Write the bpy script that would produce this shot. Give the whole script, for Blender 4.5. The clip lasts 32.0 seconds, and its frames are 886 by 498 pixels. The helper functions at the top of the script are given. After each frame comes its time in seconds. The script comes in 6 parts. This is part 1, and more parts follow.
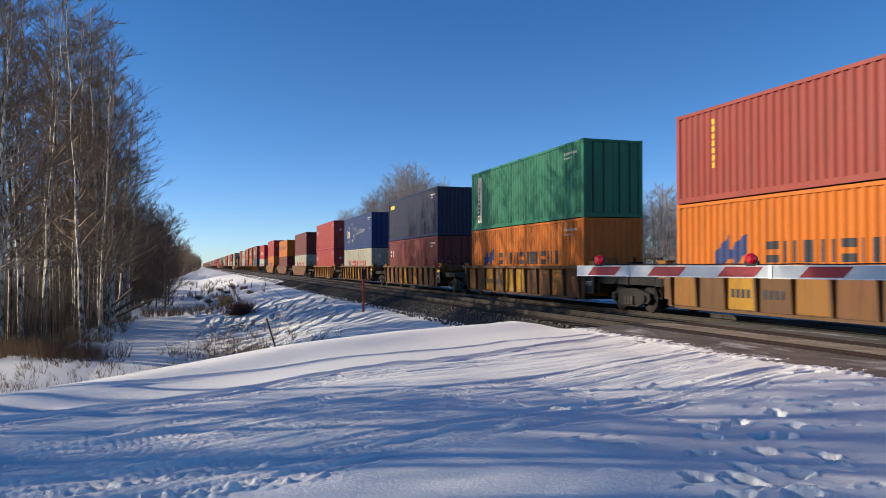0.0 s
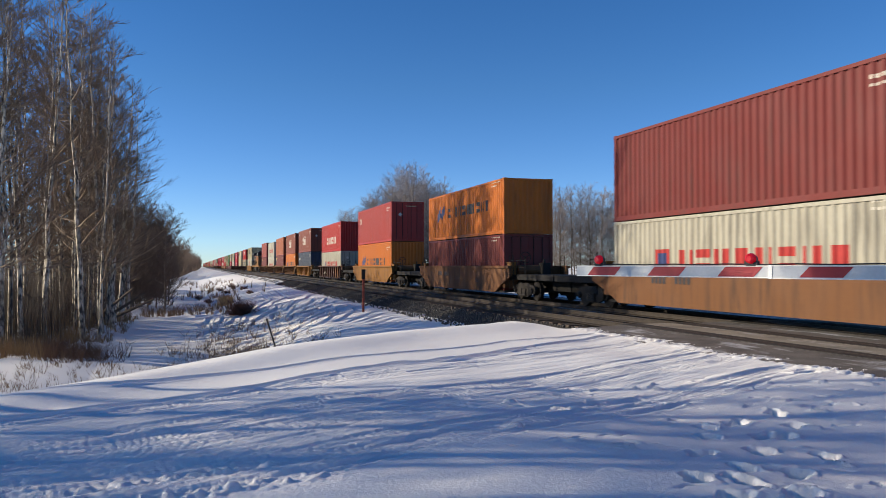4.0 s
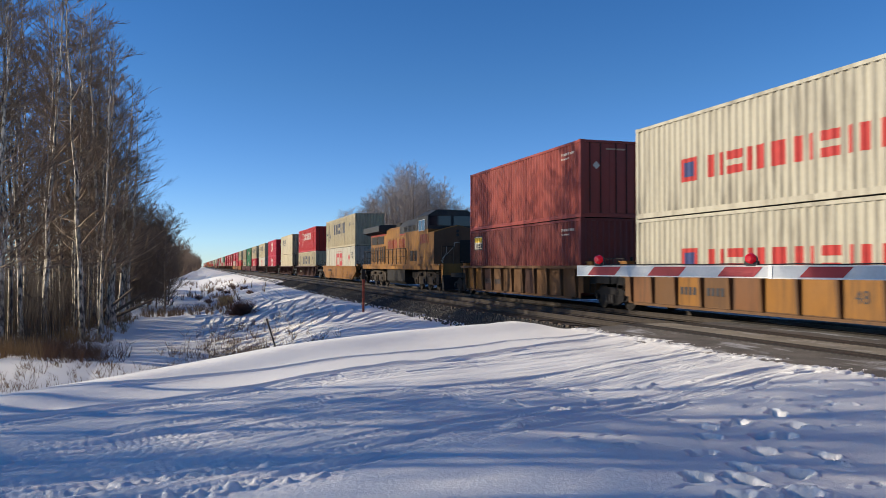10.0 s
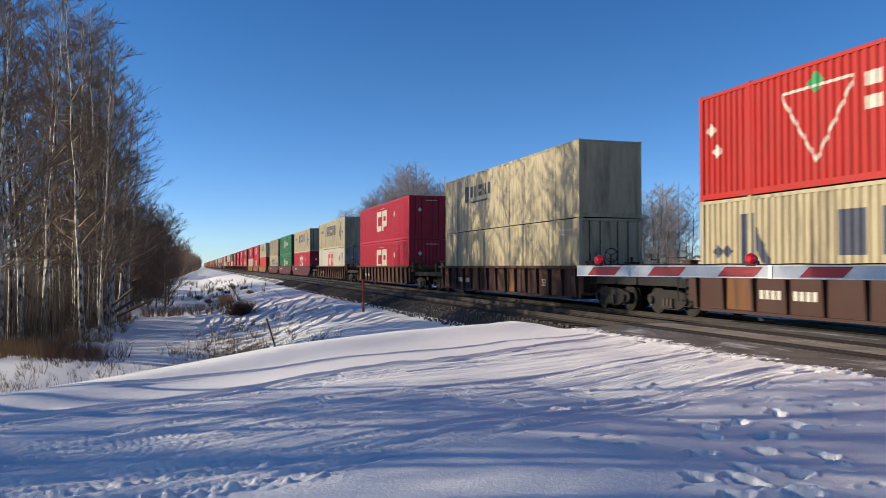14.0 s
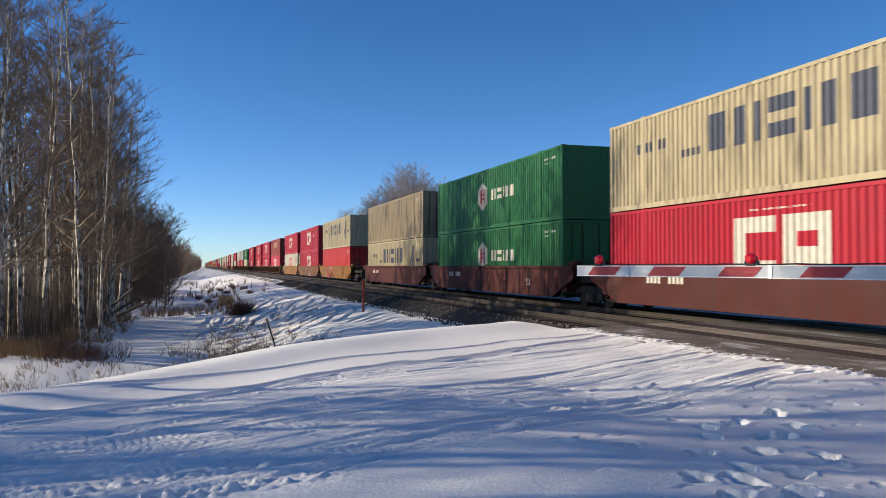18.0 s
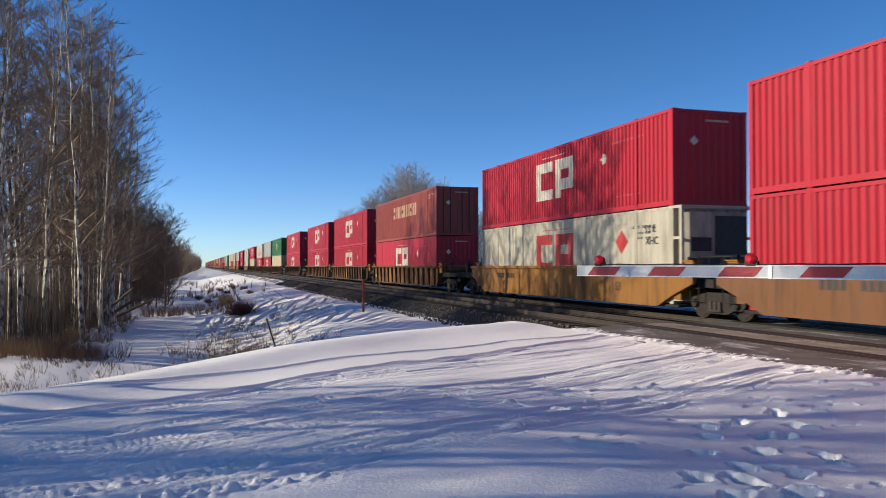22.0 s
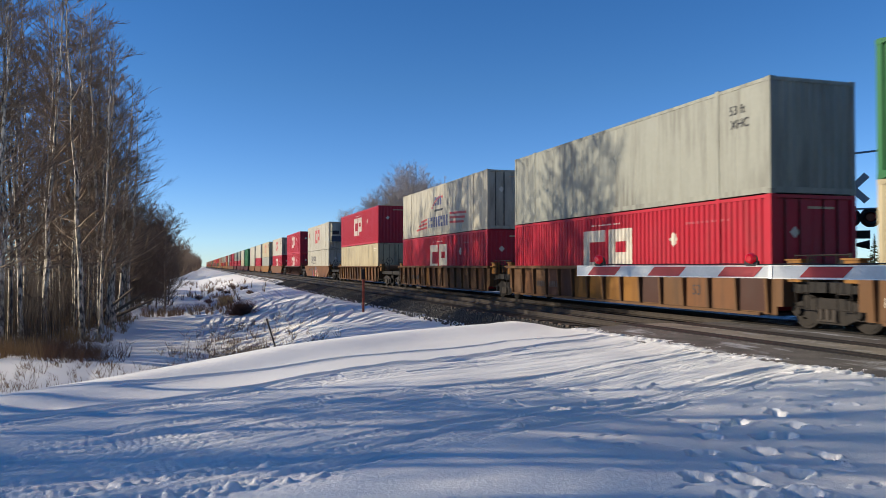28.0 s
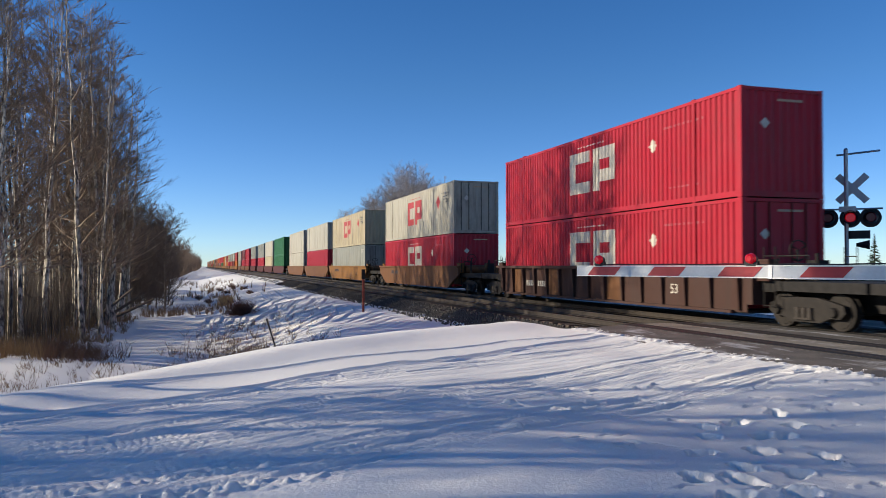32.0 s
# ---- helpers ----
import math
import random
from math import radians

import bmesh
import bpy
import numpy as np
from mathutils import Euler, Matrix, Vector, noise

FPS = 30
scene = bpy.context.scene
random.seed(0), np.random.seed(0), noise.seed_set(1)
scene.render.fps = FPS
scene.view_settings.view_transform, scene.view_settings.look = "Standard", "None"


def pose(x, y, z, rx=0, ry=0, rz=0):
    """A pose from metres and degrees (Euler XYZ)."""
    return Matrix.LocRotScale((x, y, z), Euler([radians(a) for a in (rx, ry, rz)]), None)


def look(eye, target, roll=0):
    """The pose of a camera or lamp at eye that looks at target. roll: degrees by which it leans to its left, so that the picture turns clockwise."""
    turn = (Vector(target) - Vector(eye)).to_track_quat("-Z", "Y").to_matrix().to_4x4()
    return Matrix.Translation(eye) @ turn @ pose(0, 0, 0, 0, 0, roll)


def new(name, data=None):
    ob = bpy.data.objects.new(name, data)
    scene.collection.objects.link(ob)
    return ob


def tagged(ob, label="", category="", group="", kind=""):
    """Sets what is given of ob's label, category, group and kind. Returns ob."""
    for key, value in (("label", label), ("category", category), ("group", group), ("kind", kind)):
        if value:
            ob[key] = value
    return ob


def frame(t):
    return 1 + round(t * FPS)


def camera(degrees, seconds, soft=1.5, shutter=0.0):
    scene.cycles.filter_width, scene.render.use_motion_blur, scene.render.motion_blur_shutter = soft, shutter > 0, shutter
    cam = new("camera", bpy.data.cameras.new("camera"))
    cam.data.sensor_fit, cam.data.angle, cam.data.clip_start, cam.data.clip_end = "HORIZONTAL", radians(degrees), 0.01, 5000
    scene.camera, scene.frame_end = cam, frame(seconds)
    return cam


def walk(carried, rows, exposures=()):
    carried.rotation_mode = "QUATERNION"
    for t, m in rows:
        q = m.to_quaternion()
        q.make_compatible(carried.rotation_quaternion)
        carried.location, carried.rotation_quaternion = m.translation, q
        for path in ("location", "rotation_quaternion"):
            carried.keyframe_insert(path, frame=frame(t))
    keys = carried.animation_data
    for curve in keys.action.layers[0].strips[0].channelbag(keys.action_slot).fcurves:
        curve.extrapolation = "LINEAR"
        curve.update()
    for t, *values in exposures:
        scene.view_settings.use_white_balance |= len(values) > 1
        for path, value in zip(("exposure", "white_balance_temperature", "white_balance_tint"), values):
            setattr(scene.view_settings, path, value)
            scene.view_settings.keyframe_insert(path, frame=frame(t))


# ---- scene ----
# camera, on a stand at the roadside
cam = camera(58.67, 32.0, soft=0.5, shutter=0.15)
EYE = (0.0, 0.0, 1.474)
YAW, TILT = radians(17.407), radians(1.235)
AIM = (math.sin(YAW) * math.cos(TILT), math.cos(YAW) * math.cos(TILT), EYE[2] + math.sin(TILT))
walk(cam, [(0.0, look(EYE, AIM)), (32.0, look(EYE, AIM))], exposures=[(0.0, 0.5), (32.0, 0.5)])

# low winter sun and clear sky
SUN_AZ, SUN_EL = radians(-73.5), radians(17.5)
world = bpy.data.worlds.new("sky")
scene.world = world
world.use_nodes = True
wn = world.node_tree
sky = wn.nodes.new("ShaderNodeTexSky")
sky.sky_type, sky.sun_disc = "NISHITA", False
sky.sun_elevation, sky.sun_rotation = SUN_EL, SUN_AZ
sky.altitude, sky.air_density, sky.dust_density, sky.ozone_density = 1500, 0.9, 0.0, 3.0
rich = wn.nodes.new("ShaderNodeHueSaturation")
rich.inputs["Hue"].default_value, rich.inputs["Saturation"].default_value = 0.508, 1.24
wn.links.new(sky.outputs[0], rich.inputs["Color"])
# cold clear air low over the horizon
where = wn.nodes.new("ShaderNodeTexCoord")
split = wn.nodes.new("ShaderNodeSeparateXYZ")
low_air = wn.nodes.new("ShaderNodeMapRange")
low_air.inputs["From Min"].default_value, low_air.inputs["From Max"].default_value = 0.22, 0.0
cold = wn.nodes.new("ShaderNodeMix")
cold.data_type, cold.blend_type = "RGBA", "MULTIPLY"
cold.inputs[7].default_value = (0.80, 0.93, 1.22, 1)
wn.links.new(where.outputs["Generated"], split.inputs[0])
wn.links.new(split.outputs["Z"], low_air.inputs["Value"])
wn.links.new(low_air.outputs[0], cold.inputs[0])
wn.links.new(rich.outputs[0], cold.inputs[6])
wn.links.new(cold.outputs[2], wn.nodes["Background"].inputs[0])
wn.nodes["Background"].inputs[1].default_value = 0.102
sun_dir = Vector((math.sin(SUN_AZ) * math.cos(SUN_EL), math.cos(SUN_AZ) * math.cos(SUN_EL), math.sin(SUN_EL)))
sun = new("sun", bpy.data.lights.new("sun", "SUN"))
sun.data.energy, sun.data.angle, sun.data.color = 5.0, radians(0.55), (1.0, 0.885, 0.695)
sun.matrix_world = look(sun_dir * 50, (0, 0, 0))

# ---------------------------------------------------------------- builders


class Shape:
    """Collects vertices and faces of one mesh."""

    def __init__(self):
        self.v, self.f = [], []

    def quad(self, *p):
        n = len(self.v)
        self.v += [tuple(q) for q in p]
        self.f.append(tuple(range(n, n + len(p))))
        return self

    def box(self, x0, x1, y0, y1, z0, z1, c=0.0):
        """A box; c chamfers its four long upright edges."""
        n = len(self.v)
        if c:
            ring = [(x0 + c, y0), (x1 - c, y0), (x1, y0 + c), (x1, y1 - c), (x1 - c, y1), (x0 + c, y1), (x0, y1 - c), (x0, y0 + c)]
        else:
            ring = [(x0, y0), (x1, y0), (x1, y1), (x0, y1)]
        k = len(ring)
        self.v += [(x, y, z0) for x, y in ring] + [(x, y, z1) for x, y in ring]
        self.f += [(n + i, n + (i + 1) % k, n + k + (i + 1) % k, n + k + i) for i in range(k)]
        self.f += [tuple(n + k - 1 - i for i in range(k)), tuple(n + k + i for i in range(k))]
        return self

    def tube(self, a, b, r0, r1=None, k=6, caps=True):
        a, b = Vector(a), Vector(b)
        r1 = r0 if r1 is None else r1
        d = (b - a).normalized()
        s = d.orthogonal().normalized()
        t = d.cross(s)
        n = len(self.v)
        for p, r in ((a, r0), (b, r1)):
            for i in range(k):
                w = 2 * math.pi * i / k
                self.v.append(tuple(p + (s * math.cos(w) + t * math.sin(w)) * r))
        self.f += [(n + i, n + (i + 1) % k, n + k + (i + 1) % k, n + k + i) for i in range(k)]
        if caps:
            self.f += [tuple(n + k - 1 - i for i in range(k)), tuple(n + k + i for i in range(k))]
        return self

    def extrude(self, poly, axis, a, b):
        """A closed outline pushed along an axis from a to b. poly: pairs of the other two axes, in order."""
        n, k = len(self.v), len(poly)
        for w in (a, b):
            for p, q in poly:
                self.v.append({"x": (w, p, q), "y": (p, w, q), "z": (p, q, w)}[axis])
        self.f += [(n + i, n + (i + 1) % k, n + k + (i + 1) % k, n + k + i) for i in range(k)]
        self.f += [tuple(n + k - 1 - i for i in range(k)), tuple(n + k + i for i in range(k))]
        return self

    def mesh(self, name, mat, smooth=False):
        me = bpy.data.meshes.new(name)
        me.from_pydata(self.v, [], self.f)
        bm = bmesh.new()
        bm.from_mesh(me)
        bmesh.ops.recalc_face_normals(bm, faces=bm.faces)
        bm.to_mesh(me)
        bm.free()
        if smooth:
            me.polygons.foreach_set("use_smooth", [True] * len(me.polygons))
        me.materials.append(mat)
        return me


MESHES = {}


def shared(key, name, build, mat, smooth=False):
    """One mesh for all alike parts of one material."""
    key = (key, mat.name)
    if key not in MESHES:
        MESHES[key] = build().mesh(name, mat, smooth)
    return MESHES[key]


def part(name, data, mat, parent, label="", at=None):
    """Links a Shape or a mesh as one mesh object under a thing or part."""
    me = data.mesh(name, mat) if isinstance(data, Shape) else data
    ob = new(name, me)
    ob.parent = parent
    if at is not None:
        ob.matrix_basis = at if isinstance(at, Matrix) else Matrix.Translation(at)
    return tagged(ob, label)


def thing(name, m, label, category, group="", kind=""):
    ob = new(name)
    ob.empty_display_size = 0.2
    ob.matrix_basis = m
    return tagged(ob, label, category, group, kind)


def single(name, data, mat, label, category, group="", kind="", at=None):
    ob = part(name, data, mat, None, "", at)
    return tagged(ob, label, category, group, kind)


# ---------------------------------------------------------------- materials


def nodes_of(name):
    m = bpy.data.materials.new(name)
    m.use_nodes = True
    nt = m.node_tree
    return m, nt, nt.nodes["Principled BSDF"]


def add(nt, kind, **values):
    n = nt.nodes.new(kind)
    for k, v in values.items():
        n.inputs[k.replace("_", " ")].default_value = v
    return n


def coords(nt, scale=(1, 1, 1), shift=True, source="Object"):
    """Object coordinates, scaled, moved by the object's own random number."""
    tc = nt.nodes.new("ShaderNodeTexCoord")
    mp = nt.nodes.new("ShaderNodeMapping")
    mp.inputs["Scale"].default_value = scale
    nt.links.new(tc.outputs[source], mp.inputs["Vector"])
    if shift:
        oi = nt.nodes.new("ShaderNodeObjectInfo")
        mul = nt.nodes.new("ShaderNodeMath")
        mul.operation = "MULTIPLY"
        mul.inputs[1].default_value = 97.0
        nt.links.new(oi.outputs["Random"], mul.inputs[0])
        nt.links.new(mul.outputs[0], mp.inputs["Location"])
    return mp.outputs[0]


def noise_fac(nt, vec, scale, detail=4.0, lo=0.35, hi=0.65):
    n = add(nt, "ShaderNodeTexNoise", Scale=scale, Detail=detail, Roughness=0.6)
    nt.links.new(vec, n.inputs["Vector"])
    r = nt.nodes.new("ShaderNodeMapRange")
    r.inputs["From Min"].default_value, r.inputs["From Max"].default_value = lo, hi
    nt.links.new(n.outputs["Fac"], r.inputs["Value"])
    return r.outputs[0]


def mix(nt, fac, a, b, mode="MIX"):
    m = nt.nodes.new("ShaderNodeMix")
    m.data_type, m.blend_type = "RGBA", mode
    for sock, val in ((m.inputs[0], fac), (m.inputs[6], a), (m.inputs[7], b)):
        if isinstance(val, (int, float)):
            sock.default_value = val
        elif isinstance(val, tuple):
            sock.default_value = (*val, 1)
        else:
            nt.links.new(val, sock)
    return m.outputs[2]


def scaled(nt, fac, k):
    m = nt.nodes.new("ShaderNodeMath")
    m.operation = "MULTIPLY"
    m.inputs[1].default_value = k
    nt.links.new(fac, m.inputs[0])
    return m.outputs[0]


def bump(nt, bsdf, height, strength=0.3, distance=0.01):
    b = nt.nodes.new("ShaderNodeBump")
    b.inputs["Strength"].default_value, b.inputs["Distance"].default_value = strength, distance
    nt.links.new(height, b.inputs["Height"])
    nt.links.new(b.outputs[0], bsdf.inputs["Normal"])


def painted(name, colour, dirt=0.35, grime=(0.05, 0.04, 0.032), rough=0.5, fade=0.14, metal=0.0, lo=0.48, hi=0.75):
    """Weathered paint: streaks that run down, blotches of grime, faded patches."""
    m, nt, b = nodes_of(name)
    v1 = coords(nt, (1.0, 2.2, 0.22))
    v2 = coords(nt, (1, 1, 1))
    streak = noise_fac(nt, v1, 2.2, 6, lo, hi)
    blotch = noise_fac(nt, v2, 0.7, 6, 0.42, 0.7)
    fine = noise_fac(nt, v2, 9.0, 4, 0.3, 0.7)
    patch = noise_fac(nt, v2, 0.33, 3, 0.25, 0.62)
    pale = tuple(min(1, c * 0.85 + 0.06) for c in colour)
    c = mix(nt, scaled(nt, blotch, fade), colour, pale)
    both = nt.nodes.new("ShaderNodeMath")
    both.operation = "MULTIPLY"
    nt.links.new(scaled(nt, streak, dirt), both.inputs[0])
    nt.links.new(patch, both.inputs[1])
    c = mix(nt, both.outputs[0], c, grime)
    c = mix(nt, scaled(nt, fine, 0.10), c, grime)
    nt.links.new(c, b.inputs["Base Color"])
    b.inputs["Roughness"].default_value, b.inputs["Metallic"].default_value = rough, metal
    b.inputs["Specular IOR Level"].default_value = 0.2
    bump(nt, b, fine, 0.15, 0.004)
    return m


def plain(name, colour, rough=0.6, metal=0.0, vary=0.3, scale=6.0):
    m, nt, b = nodes_of(name)
    v = coords(nt)
    n1 = noise_fac(nt, v, scale, 5, 0.3, 0.7)
    n2 = noise_fac(nt, v, scale * 7, 4, 0.3, 0.7)
    dark = tuple(c * (1 - vary) for c in colour)
    lite = tuple(min(1, c * (1 + vary * 0.6)) for c in colour)
    c = mix(nt, n1, dark, lite)
    c = mix(nt, scaled(nt, n2, 0.25), c, tuple(x * 0.6 for x in colour))
    nt.links.new(c, b.inputs["Base Color"])
    b.inputs["Roughness"].default_value, b.inputs["Metallic"].default_value = rough, metal
    b.inputs["Specular IOR Level"].default_value = 0.3
    bump(nt, b, n2, 0.2, 0.004)
    return m


def glowing(name, colour, power):
    m, nt, b = nodes_of(name)
    b.inputs["Base Color"].default_value = (*colour, 1)
    b.inputs["Emission Color"].default_value = (*colour, 1)
    b.inputs["Emission Strength"].default_value = power
    b.inputs["Roughness"].default_value = 0.2
    return m


def snow_material():
    m, nt, b = nodes_of("snow")
    v = coords(nt, shift=False)
    big = noise_fac(nt, v, 0.25, 5, 0.3, 0.7)
    fine = noise_fac(nt, v, 14.0, 6, 0.25, 0.75)
    grit = noise_fac(nt, v, 38.0, 4, 0.3, 0.7)
    c = mix(nt, big, (0.845, 0.81, 0.76), (0.905, 0.875, 0.825))
    c = mix(nt, scaled(nt, fine, 0.2), c, (0.77, 0.745, 0.705))
    nt.links.new(c, b.inputs["Base Color"])
    b.inputs["Roughness"].default_value = 0.7
    b.inputs["Specular IOR Level"].default_value = 0.2
    h = nt.nodes.new("ShaderNodeMath")
    h.operation = "ADD"
    nt.links.new(fine, h.inputs[0])
    nt.links.new(scaled(nt, grit, 0.6), h.inputs[1])
    bump(nt, b, h.outputs[0], 0.28, 0.02)
    return m


SNOW = snow_material()
COLOURS = {
    "salmon": (0.235, 0.045, 0.033), "red_brown": (0.135, 0.024, 0.020), "dark_brown": (0.06, 0.014, 0.016), "coral": (0.31, 0.034, 0.028),
    "rust_orange": (0.29, 0.082, 0.034), "brown": (0.185, 0.044, 0.024), "orange": (0.44, 0.118, 0.010), "green": (0.022, 0.145, 0.080),
    "deep_green": (0.016, 0.112, 0.036), "navy": (0.011, 0.016, 0.045), "blue": (0.011, 0.032, 0.118), "slate": (0.034, 0.046, 0.072),
    "white": (0.36, 0.335, 0.265), "cream": (0.375, 0.315, 0.195), "tan": (0.27, 0.21, 0.125), "grey": (0.235, 0.24, 0.205),
    "crimson": (0.335, 0.010, 0.025), "scarlet": (0.34, 0.014, 0.010), "fire_red": (0.33, 0.009, 0.005),
}
DIRTY = {"cream": 0.7, "tan": 1.0, "grey": 0.6, "white": 0.6}
PAINT = {k: painted("paint_" + k, c, DIRTY.get(k, 0.42), lo=0.43 if k in DIRTY else 0.47, hi=0.68 if k in DIRTY else 0.74) for k, c in COLOURS.items()}
INK = {k: plain("marking_" + k, c, 0.5, 0, 0.15) for k, c in {
    "white": (0.52, 0.48, 0.40), "red": (0.34, 0.028, 0.024), "navy": (0.03, 0.045, 0.13), "black": (0.03, 0.03, 0.035),
    "yellow": (0.75, 0.5, 0.04), "green": (0.03, 0.25, 0.08), "blue": (0.04, 0.08, 0.35), "slate": (0.05, 0.056, 0.08), "faded": (0.45, 0.30, 0.19), "pink": (0.34, 0.08, 0.09), "leaf": (0.16, 0.20, 0.06)}.items()}
CAR_PAINT = {
    "yellow": painted("car_yellow", (0.20, 0.088, 0.016), 1.0, (0.05, 0.03, 0.018), 0.6), "faded": painted("car_faded", (0.105, 0.052, 0.022), 0.9, (0.045, 0.03, 0.022), 0.7),
    "brown": painted("car_brown", (0.050, 0.022, 0.016), 0.7, (0.035, 0.026, 0.022), 0.7), "maroon": painted("car_maroon", (0.058, 0.011, 0.008), 0.85, (0.035, 0.022, 0.018), 0.65),
    "rust": painted("car_rust", (0.13, 0.056, 0.022), 1.0, (0.045, 0.028, 0.02), 0.7), "bright": painted("car_bright_yellow", (0.30, 0.155, 0.018), 0.7, (0.08, 0.04, 0.02), 0.55)}
CAR_PAINT["golden"] = CAR_PAINT["faded"]
BAYS = {"golden": ("faded", "yellow", "rust", "bright", "faded"), "yellow": ("yellow", "bright", "yellow", "rust"), "faded": ("faded", "rust", "faded", "brown", "yellow"), "brown": ("brown", "brown", "rust", "brown"), "rust": ("rust", "faded"), "maroon": ("maroon",)}
STEEL = plain("grimy_steel", (0.017, 0.013, 0.0105), 0.75, 0.0, 0.5)
DARK = plain("dark_underframe", (0.018, 0.016, 0.015), 0.85, 0.0, 0.5)
RAIL = plain("worn_rail", (0.045, 0.036, 0.030), 0.6, 0.3, 0.4)
GALV = plain("galvanised_steel", (0.45, 0.46, 0.47), 0.45, 0.7, 0.2)
BLACK = plain("black_plastic", (0.02, 0.02, 0.022), 0.5, 0, 0.3)
# ---------------------------------------------------------------- ground
CREST = ((-400.0, 2.0), (-40.0, 4.0), (-12.0, 7.6), (-2.4, 11.0), (-0.4, 13.6), (1.7, 15.9), (4.6, 18.5), (8.5, 20.5), (11.0, 20.5), (400.0, 20.5))
ROAD = Vector((0.93, 0.366))


def ramp(v, a, b):
    k = np.clip((v - a) / (b - a), 0, 1)
    return k * k * (3 - 2 * k)


def hills(x, y, size, seed):
    """A soft wavy field from a few turned sines, about -1 to 1."""
    rs = np.random.RandomState(seed)
    out = 0
    for i in range(7):
        w, p, k = rs.uniform(0, 6.28), rs.uniform(0, 6.28), rs.uniform(0.6, 1.9) / size
        out = out + np.sin((x * math.cos(w) + y * math.sin(w)) * k * 6.28 + p) / 3.2
    return out


def profile(x):
    """The cut across the line: forest floor, ditch, bank, track bed, field."""
    return np.interp(x, (-60, -9, -5, -3, 0.5, 3, 5.5, 8.0, 9.3, 10.1, 17, 20.6, 23.2, 26, 60), (-1.2, -1.5, -1.75, -1.95, -1.95, -1.6, -1.05, -0.72, -0.62, -0.30, -0.30, -0.5, -0.95, -1.0, -0.9))


# wheel tracks in the snow of the road: the line along them, half width, depth, height of the tread
RUTS = (
    (((-6, 9.2), (-2.23, 10.66), (-1.02, 11.12), (0.04, 11.9), (1.31, 12.64), (2.33, 13.35), (4.51, 14.4), (6.31, 15.51), (7.81, 15.87), (10, 16.6)), 0.06, 0.05, 0.0),
    (((-6, 7.4), (-1.66, 9.18), (-0.88, 9.64), (0.03, 10.17), (1.17, 11.24), (2.08, 11.9), (4.02, 12.82), (4.89, 13.36), (6.54, 14.56), (8.21, 15.32), (10, 16.0)), 0.11, 0.075, 0.0),
    (((-6, 7.2), (-1.62, 8.95), (-0.84, 9.19), (-0.28, 9.56), (1.96, 11.23), (3.72, 11.88), (5.86, 13.06), (7.83, 13.92), (10, 14.8)), 0.21, 0.022, 0.0055),
    (((-6, 5.9), (-1.41, 7.81), (-0.74, 8.16), (0.03, 8.52), (0.95, 9.1), (1.64, 9.4), (3.1, 9.88), (5.35, 10.88), (7.51, 11.99), (10, 13.2)), 0.17, 0.03, 0.006),
    (((-6, 5.6), (-1.34, 7.46), (-0.69, 7.59), (0.03, 7.94), (0.88, 8.48), (1.56, 8.94), (2.93, 9.35), (5.1, 10.37), (7.88, 11.7), (10, 12.7)), 0.19, 0.028, 0.0055),
    (((-6, 5.3), (-1.5, 7.2), (-0.67, 7.35), (0.03, 7.43), (0.81, 7.75), (1.39, 7.92), (2.74, 8.73), (4.64, 9.44), (7.18, 10.65), (8.91, 11.55), (10, 12.0)), 0.30, 0.02, 0.005),
    (((-6, 5.7), (-0.5, 6.62), (0.47, 6.72), (0.95, 6.84), (2.31, 7.36), (3.14, 7.71), (4.03, 8.21), (4.95, 8.54), (5.95, 8.83), (7.21, 9.35), (10, 10.4)), 0.13, 0.034, 0.007),
    (((-6, 5.3), (-0.5, 6.3), (0.91, 6.5), (1.65, 6.63), (2.58, 7.06), (3.77, 7.68), (4.65, 8.02), (5.69, 8.44), (6.93, 8.99), (10, 10.1)), 0.16, 0.024, 0.006),
    (((-6, 4.9), (-0.5, 5.85), (1.07, 6.11), (2.07, 6.61), (2.81, 6.91), (3.59, 7.31), (4.47, 7.7), (5.54, 8.23), (10, 9.9)), 0.09, 0.032, 0.006),
)
LUMPY = (((-6, 5.6), (-1.11, 6.18), (-0.56, 6.21), (-0.18, 6.33), (0.45, 6.4), (0.81, 6.48), (2, 6.7)), ((-6, 5.2), (-0.7, 5.83), (0.02, 5.8), (0.42, 5.9), (1.04, 5.95), (2, 6.1)))


def line_at(points, x):
    return np.interp(x, [p[0] for p in points], [p[1] for p in points])


def streaks(x, y, along, across, seed):
    """Fine noise drawn out along the road."""
    u, v = x * ROAD.x + y * ROAD.y, -x * ROAD.y + y * ROAD.x
    return hills(u / along, v / across, 1.0, seed)


